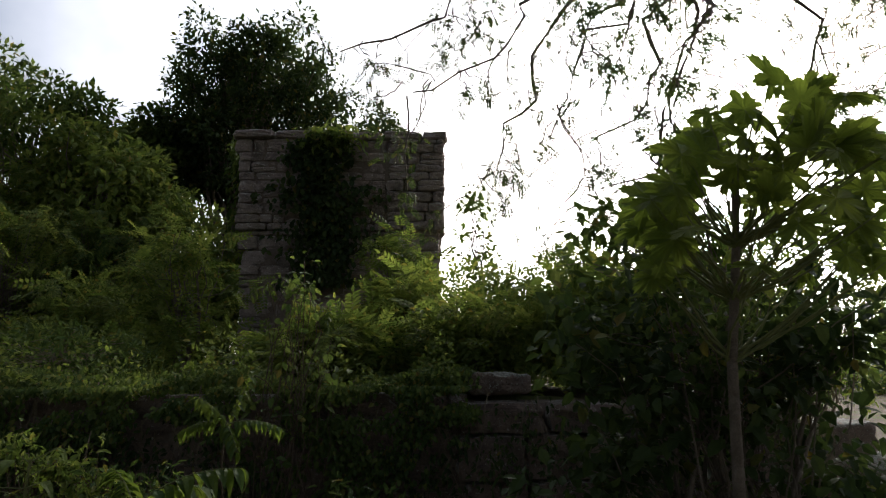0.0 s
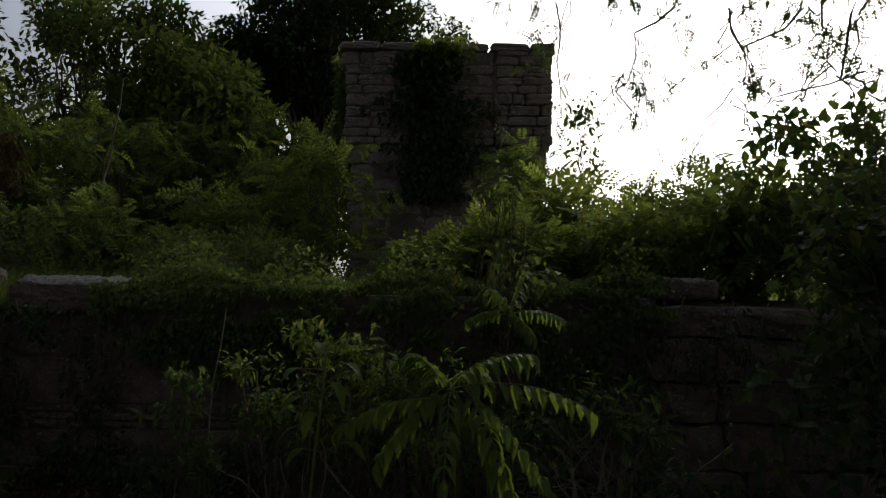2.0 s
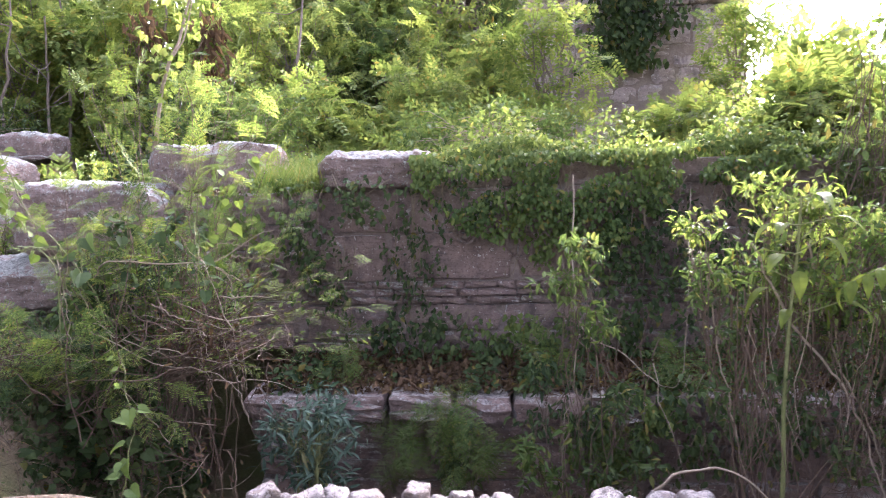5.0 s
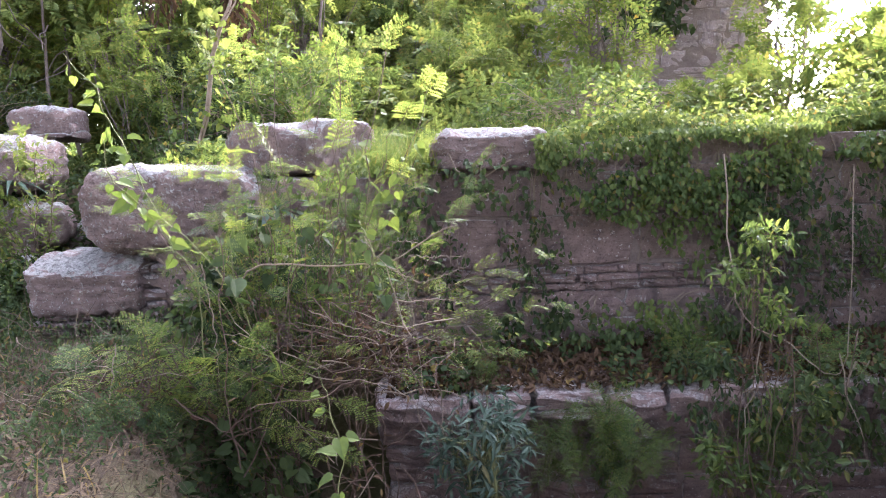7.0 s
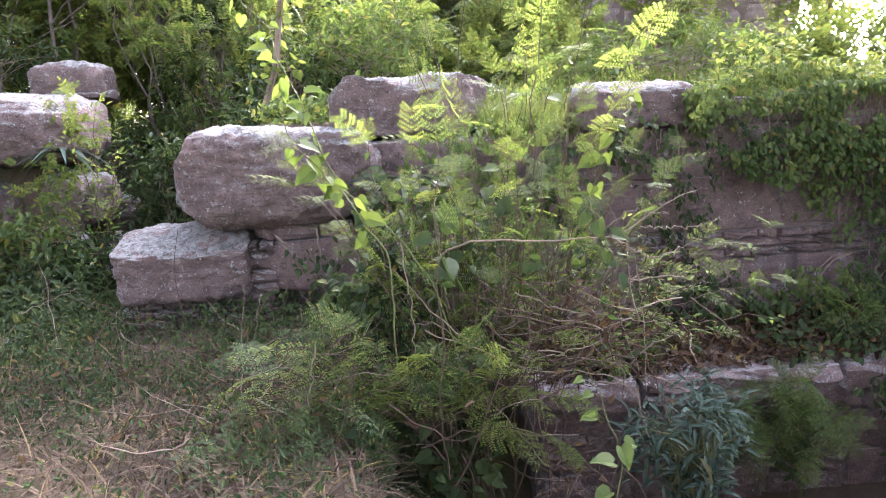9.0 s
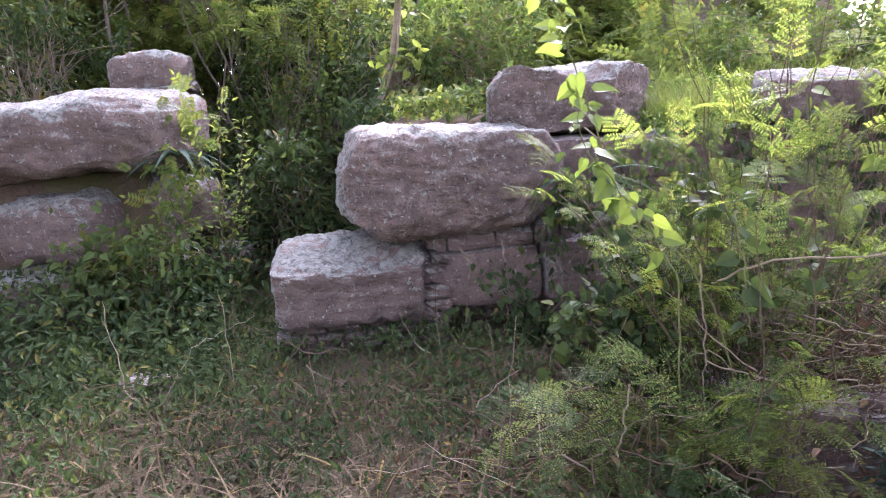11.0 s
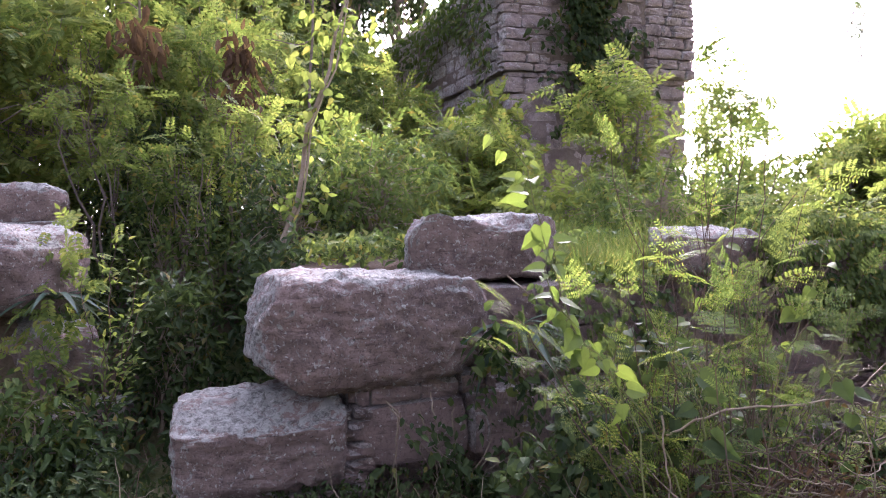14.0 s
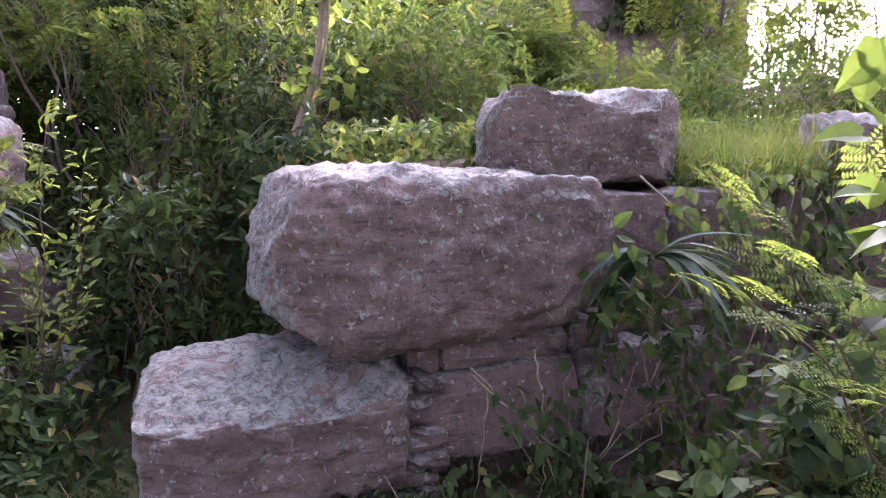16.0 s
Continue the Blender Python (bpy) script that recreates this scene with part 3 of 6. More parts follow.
# carved ring on the smooth panel
ring = bmesh.new()
for k, (rad, w) in enumerate(((0.095, 0.018), (0.05, 0.012))):
    n = 28
    a = [ring.verts.new((math.cos(i * 2 * math.pi / n) * (rad + s * w), 0.01 * (s == 0) * -1 + 0.012, math.sin(i * 2 * math.pi / n) * (rad + s * w) * 1.05)) for i in range(n) for s in (-1, 0, 1)]
    for i in range(n):
        j = (i + 1) % n
        for s in (0, 1):
            ring.faces.new((a[3 * i + s], a[3 * i + s + 1], a[3 * j + s + 1], a[3 * j + s]))
me = bpy.data.meshes.new("carved_ring")
ring.to_mesh(me)
ring.free()
me.materials.append(M_WALL)
part("carved_ring", me, wall_south, "worn ring carved in the stone face", Matrix.Translation((0, -0.03, 0.84)))


# ---- megaliths ----
def megalith(at, size, seed, label, turn=(0, 0, 0), power=5.0, amount=0.06, mat=None, name="megalith", cuts=30, facets=()):
    ob = new(name, rough_block(name, mat or M_MEGA, seed, cuts, *size, power=power, noise_amount=amount, noise_scale=2.2, fine=0.022, facets=facets))
    ob.matrix_basis = pose(*at, *turn)
    return tagged(ob, label, "stone block", "megalithic blocks")


megalith((-3.24, 0.02, 1.045), (1.36, 0.86, 0.68), 2.1, "huge rounded pinkish limestone block resting on the lower course", (0, 0, 3), 4.6, 0.034, cuts=44, facets=(
    (0.10, 0, 0.995, 0.305), (0.72, 0, 0.69, 0.56), (0.45, 0, -0.89, 0.45), (-0.54, 0, -0.84, 0.49), (-0.88, 0, 0.47, 0.62), (-0.5, -0.86, 0, 0.60)))
megalith((-3.89, -0.08, 0.485), (0.88, 0.70, 0.44), 5.2, "pale squared limestone block at the foot of the corner", (0, 0, -2), 9.0, 0.03, cuts=36, facets=(
    (0, -0.40, 0.92, 0.22), (-0.75, -0.1, 0.65, 0.43), (-0.5, -0.86, 0, 0.47), (0.5, 0, 0.86, 0.36)))
megalith((-2.31, 0.42, 1.45), (1.18, 0.76, 0.42), 8.7, "long weathered limestone block lying on the wall", (0, 0, 0), 7.0, 0.03, cuts=40, facets=(
    (0.67, -0.74, 0, 0.40), (-0.34, -0.94, 0, 0.36), (-0.7, 0, 0.71, 0.47), (-0.8, 0.6, 0, 0.42), (-0.6, 0, -0.8, 0.50), (0, -0.6, 0.8, 0.32), (0.8, 0.2, 0.57, 0.56)))
megalith((-0.78, 0.14, 1.385), (0.96, 0.52, 0.33), 4.4, "pale limestone block half covered by creepers on the wall", (0, 1, 0), 7.0, 0.03, facets=(
    (-0.81, 0.58, 0, 0.25), (-0.6, -0.2, 0.77, 0.36), (0, -0.5, 0.86, 0.22)))
megalith((-5.72, 1.22, 1.375), (1.66, 1.20, 0.55), 6.3, "massive grey limestone block on the ruined pier", (0, -1, -6), 4.5, 0.08)
megalith((-5.42, 2.25, 1.80), (0.64, 0.66, 0.33), 9.9, "small layered limestone block on top of the pier", (0, -1, 5), 6.0, 0.04, cuts=18)
megalith((-5.44, 2.2, 1.66), (0.72, 0.66, 0.10), 12.9, "thin slab under the layered block", (0, -2, 5), 6.0, 0.03, cuts=14)
megalith((-5.85, 1.05, 0.76), (0.82, 0.8, 0.48), 14.2, "pale limestone block low in the pier", (0, 0, -4), 4.0, 0.07, cuts=18)
megalith((-6.05, 0.95, 0.27), (0.85, 0.8, 0.5), 17.2, "grey limestone block at the foot of the pier", (0, 0, 3), 4.2, 0.07, cuts=18)
megalith((-5.25, 1.15, 0.55), (0.45, 0.5, 1.0), 19.4, "upright dark limestone block in the pier", (0, 4, 8), 4.0, 0.08, cuts=16)
megalith((-4.82, 1.25, 0.32), (0.34, 0.42, 0.36), 21.4, "broken limestone lump in the overgrown passage", (6, 10, 20), 3.2, 0.09, cuts=14)
megalith((-4.95, 1.0, 0.12), (0.4, 0.45, 0.3), 23.4, "fallen rubble stone in the overgrown passage", (0, 8, 50), 3.0, 0.09, cuts=14)
megalith((-5.02, 1.35, 0.80), (0.36, 0.5, 0.42), 25.4, "weathered pale lump in the side of the pier", (4, 6, 12), 3.4, 0.08, cuts=14)
megalith((-5.0, 1.85, 0.55), (0.34, 0.55, 0.4), 27.4, "dark rounded stone in the side of the pier", (0, 5, -10), 3.4, 0.08, cuts=14)
megalith((-5.08, 0.92, 0.38), (0.32, 0.4, 0.34), 29.4, "pale broken stone at the mouth of the passage", (10, 0, 30), 3.4, 0.08, cuts=14)
megalith((-5.05, -0.55, 0.05), (0.30, 0.28, 0.24), 37.0, "pale stone lump half hidden in the weeds", (0, 6, 25), 4.0, 0.05, M_PALE, cuts=14)
megalith((-2.74, -0.95, -0.10), (0.17, 0.16, 0.16), 41.0, "small squared pale stone on the trench edge", (0, 4, 12), 6.0, 0.03, cuts=12)
megalith((4.80, 0.35, 1.50), (0.56, 0.7, 0.18), 31.0, "flat squared limestone block on the wall end", (0, 0, 0), 8.0, 0.03, cuts=14)
megalith((-3.45, -2.62, -0.04), (0.4, 0.34, 0.14), 33.0, "pale flat stone sunk in the straw", (0, 0, 20), 3.0, 0.05, M_PALE, "flat_stone", 14)
megalith((9.4, 2.8, 0.72), (0.8, 0.7, 0.45), 35.0, "squared reddish stone on a low heap", (0, 0, 10), 7.0, 0.04, cuts=12)
megalith((9.9, 2.7, 0.28), (2.0, 1.2, 0.6), 36.0, "grey rubble heap at the edge of the field", (0, 0, 4), 3.0, 0.12, cuts=14)

# row of pale kerb stones at the edge of the bank
KERBS = [rough_block("kerb_stone", M_PALE, 51 + i * 2.3, 7, 0.16, 0.15, 0.15, 3.6, 0.03, 9.0, 0.008) for i in range(6)]
rs = np.random.RandomState(8)
x = -0.75
while x < 1.2:
    w = rs.uniform(0.55, 0.95)
    if not (0.32 < x < 0.72):
        ob = new("kerb_stone", KERBS[rs.randint(6)])
        ob.matrix_basis = Matrix.LocRotScale((x, -3.04 + rs.normal(0, 0.02), -0.09 + rs.uniform(-0.02, 0.01)), Euler((rs.normal(0, 0.1), rs.normal(0, 0.1), rs.uniform(0, 3))), (w, w, w))
        tagged(ob, "small pale broken stone in the edging row of the bank", "stone", "edging stones")
    x += 0.135 * w


# ---- tower ----
TX0, TX1, TY0, TY1, TZ0, TZ1, TZ2 = 0.77, 4.59, 6.30, 13.8, 1.2, 4.09, 5.98
tower = thing("stone_tower", (0, 0, 0), "ruined square tower of coursed grey stone with overhanging top", "tower")
for lo, hi in (((TX0 + 0.115, TY0 + 0.115, TZ0 - 0.3), (TX1 - 0.115, TY1 - 0.115, TZ1 + 0.1)), ((TX0 + 0.02, TY0 + 0.055, TZ1 + 0.03), (TX1 - 0.02, TY1 - 0.02, TZ2 - 0.06))):
    me, c = slab("core", lo, hi, M_MORTAR)
    part("core", me, tower, "rubble and mortar core", Matrix.Translation(c))
TST = unit_stones(M_TOWER, 10, 3, 71, 0.11, 8.0)
rs = np.random.RandomState(21)
course_wall(tower, TX0 + 0.02, 3.5, TZ1, TZ2 - 0.16, TY0 + 0.035, 0.3, rs, (0.13, 0.24), (0.2, 0.7), TST)
course_wall(tower, 3.58, TX1 - 0.02, TZ1, TZ2 - 0.16, TY0 - 0.045, 0.35, rs, (0.13, 0.24), (0.2, 0.6), TST)
course_wall(tower, TX0 - 0.03, TX1 + 0.03, TZ2 - 0.16, TZ2, TY0 - 0.04, 0.4, rs, (0.16, 0.17), (0.4, 0.8), TST)
course_wall(tower, TX0 + 0.10, TX1 - 0.10, TZ0, TZ1, TY0 + 0.10, 0.3, rs, (0.14, 0.30), (0.2, 0.7), TST)


def side_stones(x_face, sign, z0, z1, y0, y1, rs):
    """One joined face of stones along y."""
    P, S = [], []
    z = z0
    while z < z1 - 0.03:
        h = min(rs.uniform(0.16, 0.26), z1 - z)
        y = y0
        while y < y1:
            L = min(rs.uniform(0.3, 0.8), y1 - y + 0.05)
            P.append((x_face + sign * (0.15 + rs.normal(0, 0.012)), y + L / 2, z + h / 2))
            S.append((0.3, L - 0.015, h - 0.012))
            y += L
        z += h
    out = []
    for p, s in zip(P, S):
        src = TST[rs.randint(len(TST))]
        tv = np.array([w.co for w in src.vertices])
        tf = np.array([q.vertices[:] for q in src.polygons])
        out.append((tv * np.array(s) + np.array(p), tf))
    return joined(out)


for nm, xf, sg, z0, z1, i in (("west_face", TX0, 1, TZ1, TZ2, 0.0), ("west_face_low", TX0 + 0.1, 1, TZ0, TZ1, 0.1), ("east_face", TX1, -1, TZ1, TZ2, 0.0), ("east_face_low", TX1 - 0.1, -1, TZ0, TZ1, 0.1)):
    v, f = side_stones(xf, sg, z0, z1, TY0 + 0.3 + i, TY1, rs)
    part("side_face", mesh_from("side_face", v, f, M_TOWER), tower, "coursed grey stone side")["kind"] = "stuff"


# ---- plants ----
def mat_of_leaves(name, pts, rs, template, size, material, label, category, dirs=None, up=None, kind="", stems=None, group=""):
    """A creeper or ground cover from given leaf places: one thing with leaves and, if given, stems."""
    base = pts.mean(axis=0)
    base[2] = pts[:, 2].min()
    root = thing(name, base, label, category, group, kind)
    n = len(pts)
    d = random_dirs(rs, n) if dirs is None else unit(dirs + rs.normal(0, 0.45, (n, 3)))
    u = unit((np.array([0, -0.7, 0.7]) if up is None else np.asarray(up)) + rs.normal(0, 0.4, (n, 3)))
    v, f = scatter(template, pts - base, d, u, size * rs.uniform(0.6, 1.3, n))
    part("leaves", mesh_from("leaves", v, f, material), root)
    if stems:
        for p, r in stems:
            v, f = tube(p - base, r, 4)
            part("stem", mesh_from("stem", v, f, M_TWIG, True), root)
    return root


# far trees, all round
def far_wood():
    rs = np.random.RandomState(77)
    cs, rr = [], []
    for k in range(150):
        a = rs.uniform(0, 2 * math.pi)
        r = rs.uniform(38, 70)
        hgt = rs.uniform(1.5, 4.5) * (0.55 if -0.1 < a < 1.35 else 1.3)
        for j in range(9):
            cs.append((r * math.cos(a) + rs.normal(0, 2.2), r * math.sin(a) + rs.normal(0, 2.2), hgt * rs.uniform(0.15, 1.0)))
            rr.append(rs.uniform(0.9, 1.7))
    v, f = foliage(rs, np.array(cs), rr, 60, T_FAR, 0.6)
    ob = new("far_wood", mesh_from("far_wood", v, f, L_MID))
    tagged(ob, "distant line of low green woodland", "woodland", kind="stuff")


far_wood()

# tall trees behind the terrace
tree("tall_tree", (-1.6, 14.5, 1.2), (-1.0, 14.2, 9.0), (2.9, 2.4, 3.2), 170, 0.62, 190, T_FAR, 0.19, L_DARK, "tall dark broadleaf tree with a dense uneven crown", trunk_r=0.3, seed=3, group="tall trees behind the terrace")
tree("small_tree", (2.3, 17, 1.0), (2.3, 16.8, 9.0), (1.4, 1.2, 1.3), 34, 0.5, 180, T_FAR, 0.18, L_DARK, "round dark treetop showing over the tower", trunk_r=0.18, seed=4, group="tall trees behind the terrace")
for i, (x, y, cz, rx, rz) in enumerate(((-6.2, 11.5, 6.9, 2.8, 3.2), (-10.5, 10.0, 6.0, 3.0, 3.4), (-3.9, 10.0, 5.3, 1.9, 1.9), (-13.5, 6.0, 5.0, 3.0, 3.6), (-9.0, 7.0, 4.4, 2.2, 2.6), (-3.9, 13.5, 7.0, 1.7, 1.9), (-0.2, 16.5, 5.0, 1.5, 2.6))):
    tree("tall_tree", (x, y, 1.0), (x + 0.3, y, cz), (rx, rx * 0.85, rz), 90, 0.6, 150, T_FAR, 0.21, (L_MID, L_MID, L_BRIGHT, L_MID, L_BRIGHT, L_MID, L_MID)[i], "tall broadleaf tree hung with dry creepers behind the ruin", trunk_r=0.2, seed=30 + i, group="tall trees behind the terrace")

for i, (x, y, cz, rx, rz) in enumerate(((-1.6, 9.5, 3.3, 2.1, 2.0), (-4.4, 9.2, 3.6, 1.9, 2.2), (-7.5, 8.6, 3.2, 1.8, 2.2))):
    tree("thicket", (x, y, 1.0), (x, y, cz), (rx, 1.0, rz), 100, 0.5, 140, T_FAR, 0.18, L_BRIGHT if i < 2 else L_MID, "dense thicket of broadleaf saplings behind the terrace", "thicket", 0.05, 4, 60 + i, "thickets", None, 0.6, -0.15, 0.2)

tree("slim_tree", (5.2, 6.7, 1.0), (5.2, 6.6, 3.9), (0.42, 0.4, 1.35), 34, 0.24, 16, T_OVAL, 0.12, L_MID, "slim leafy tree standing beside the tower", "tree", 0.04, 1, 66)

tree("feathery_tree", (-1.3, 10.6, 1.0), (-1.3, 10.6, 5.2), (1.5, 1.1, 1.6), 22, 0.4, 10, T_FEATHER, 0.34, L_BRIGHT, "light feathery tree with open sunlit sprays behind the terrace", "tree", 0.07, 1, 67)
for i, (x, y, z, r) in enumerate(((-4.2, 2.7, 2.15, 0.5), (-4.9, 3.0, 2.55, 0.5), (-3.75, 2.9, 2.5, 0.4))):
    tree("feathery_bush", (x, y, ground_height(np.float64(x), np.float64(y))), (x, y, z), (r, 0.35, 0.5), 14, 0.2, 9, T_FEATHER, 0.2, L_BRIGHT, "sunlit feathery bush leaning over the passage", "bush", 0.018, 3, 160 + i, "passage bushes", M_BARK, 0.7, -0.2)
tree("slender_shrub", (3.1, -0.55, -0.4), (3.1, -0.5, 1.75), (0.36, 0.28, 0.95), 46, 0.12, 7, T_OVAL, 0.075, L_MID, "slender sapling with sparse fresh leaves before the wall", "shrub", 0.010, 3, 68, "", M_BROWN, 0.6, -0.3)

# feathery bushes on the terrace
BUSHES = (
    (0.9, 3.5, 2.65, 0.75, 0.6, 1.25), (-1.3, 3.4, 1.7, 0.7, 0.7, 0.32), (-2.4, 3.6, 2.0, 0.9, 0.8, 0.75), (-4.0, 4.8, 2.8, 1.2, 1.0, 1.7),
    (-5.4, 4.8, 3.1, 1.4, 1.1, 1.8), (-3.4, 6.6, 3.1, 1.4, 1.1, 1.6), (-0.9, 5.6, 1.8, 1.0, 1.0, 0.45), (-7.2, 4.4, 3.2, 1.5, 1.2, 2.0), (-0.3, 2.6, 1.62, 0.8, 0.7, 0.28),
    (3.85, 4.5, 2.75, 0.6, 0.6, 1.15), (3.9, 2.6, 2.1, 0.9, 0.8, 0.7), (5.2, 3.0, 2.3, 1.0, 0.9, 0.8), (6.6, 3.4, 2.3, 1.1, 0.9, 0.9), (5.9, 1.3, 2.1, 0.8, 0.6, 0.7), (7.8, 2.2, 2.1, 1.0, 0.9, 0.9), (2.4, 3.0, 1.75, 0.7, 0.6, 0.4), (3.3, 1.0, 1.75, 0.6, 0.4, 0.35), (4.6, 1.1, 1.85, 0.7, 0.4, 0.4), (-0.9, 9.6, 3.0, 1.7, 1.2, 1.5), (-2.2, 8.0, 3.2, 1.5, 1.2, 1.6), (-0.85, 4.2, 2.3, 0.75, 0.6, 0.6), (-1.2, 7.0, 2.8, 0.9, 0.8, 1.2), (0.15, 5.5, 2.4, 0.55, 0.5, 1.1))
for i, (x, y, cz, rx, ry, rz) in enumerate(BUSHES):
    tree("feathery_bush", (x, y, ground_height(np.float64(x), np.float64(y)) + 0.0), (x, y, cz), (rx, ry, rz), int(34 + 26 * rx * rz) if i not in (0, 9) else 30, 0.28, 13 if i not in (0, 9) else 12, (T_FEATHER, T_PIN, T_FEATHER)[i % 3], 0.30, L_MID if i == 19 else L_BRIGHT, "bright green feathery-leaved bush growing on the terrace", "bush", 0.035, 4, 100 + i, "terrace bushes", M_BARK, 0.7, -0.25)
for i, (x, y, cz, rx, ry, rz) in enumerate(((-3.3, 2.2, 1.6, 0.7, 0.7, 0.8), (-4.35, 2.7, 1.2, 0.5, 0.7, 0.9), (-4.3, 1.3, 0.75, 0.32, 0.5, 0.55), (-2.6, 2.0, 1.9, 0.7, 0.6, 0.55), (-4.4, 4.0, 1.9, 0.8, 0.8, 1.0), (0.2, 1.6, 1.75, 1.2, 0.6, 0.4), (-6.6, 2.6, 1.9, 0.9, 0.7, 0.9), (-5.2, 6.6, 2.0, 1.0, 0.8, 1.3), (7.0, 1.1, 2.4, 0.9, 0.6, 1.0), (8.6, 1.6, 2.4, 1.1, 0.8, 1.1))):
    tree("leafy_bush", (x, y, ground_height(np.float64(x), np.float64(y))), (x, y, cz), (rx, ry, rz), int(40 + 50 * rx * rz), 0.22, 34, T_SIMPLE, 0.085, L_BRIGHT if i > 7 else L_MID if i % 2 else L_DARK, "dense small-leaved bush in the overgrown passage", "bush", 0.02, 5, 140 + i, "passage bushes", M_TWIG, 0.5, -0.1)


# creeper over the top of the wall
rs = np.random.RandomState(61)
n = 20000
x = rs.uniform(-0.42, 4.6, n)
edge = 0.38 + 0.20 * np.sin(x * 2.1) + 0.13 * np.sin(x * 5.3 + 1)
t = rs.uniform(0, 1, n)
top = t < 0.45
y = np.where(top, rs.uniform(-0.1, 0.75, n), -0.13 - rs.uniform(0, 0.12, n))
z = np.where(top, 1.44 + 0.14 * rs.uniform(0, 1, n) + 0.08 * np.sin(x * 3.3), 1.5 - (edge + 0.15) * rs.uniform(0, 1, n) ** 1.5)
P = np.stack([x, y, z], -1)
gap = np.sin(x * 4.7 + 2 * np.sin(z * 7)) * np.sin(z * 9 + x * 2.3) + 0.35 * np.sin(x * 13)
P = P[(gap > -0.2) | (top & (rs.uniform(0, 1, n) < 0.6))]
P[:, 1] -= 0.10 * rs.uniform(0, 1, len(P)) ** 2
n = len(P)
stems = [(wobble((a, 0.1, 1.5), (a + rs.normal(0, 0.25), -0.12, rs.uniform(0.2, 1.0)), 8, 0.12, rs), np.linspace(0.006, 0.002, 8)) for a in rs.uniform(-0.5, 4.5, 46)]
mat_of_leaves("wall_creeper", P, rs, T_OVAL, 0.05, L_MID, "thick green creeper spilling over the wall top", "creeper", np.tile((0, -0.5, -0.8), (n, 1)), None, "", stems)
# sunlight on the creeper's upper leaves is put into a brighter leaf colour
n = 3600
x = rs.uniform(-0.3, 4.4, n)
P = np.stack([x, rs.uniform(-0.2, 0.6, n), 1.50 + 0.22 * rs.uniform(0, 1, n) ** 2 * (1 + np.sin(x * 6.1)) + 0.08 * np.sin(x * 3.3)], -1)
mat_of_leaves("sunlit_creeper", P, rs, T_OVAL, 0.055, L_BRIGHT, "fresh yellow-green creeper shoots on the wall top, coloured as sunlit", "creeper", np.tile((0, -0.3, 0.1), (n, 1)), (0, -0.2, 1))

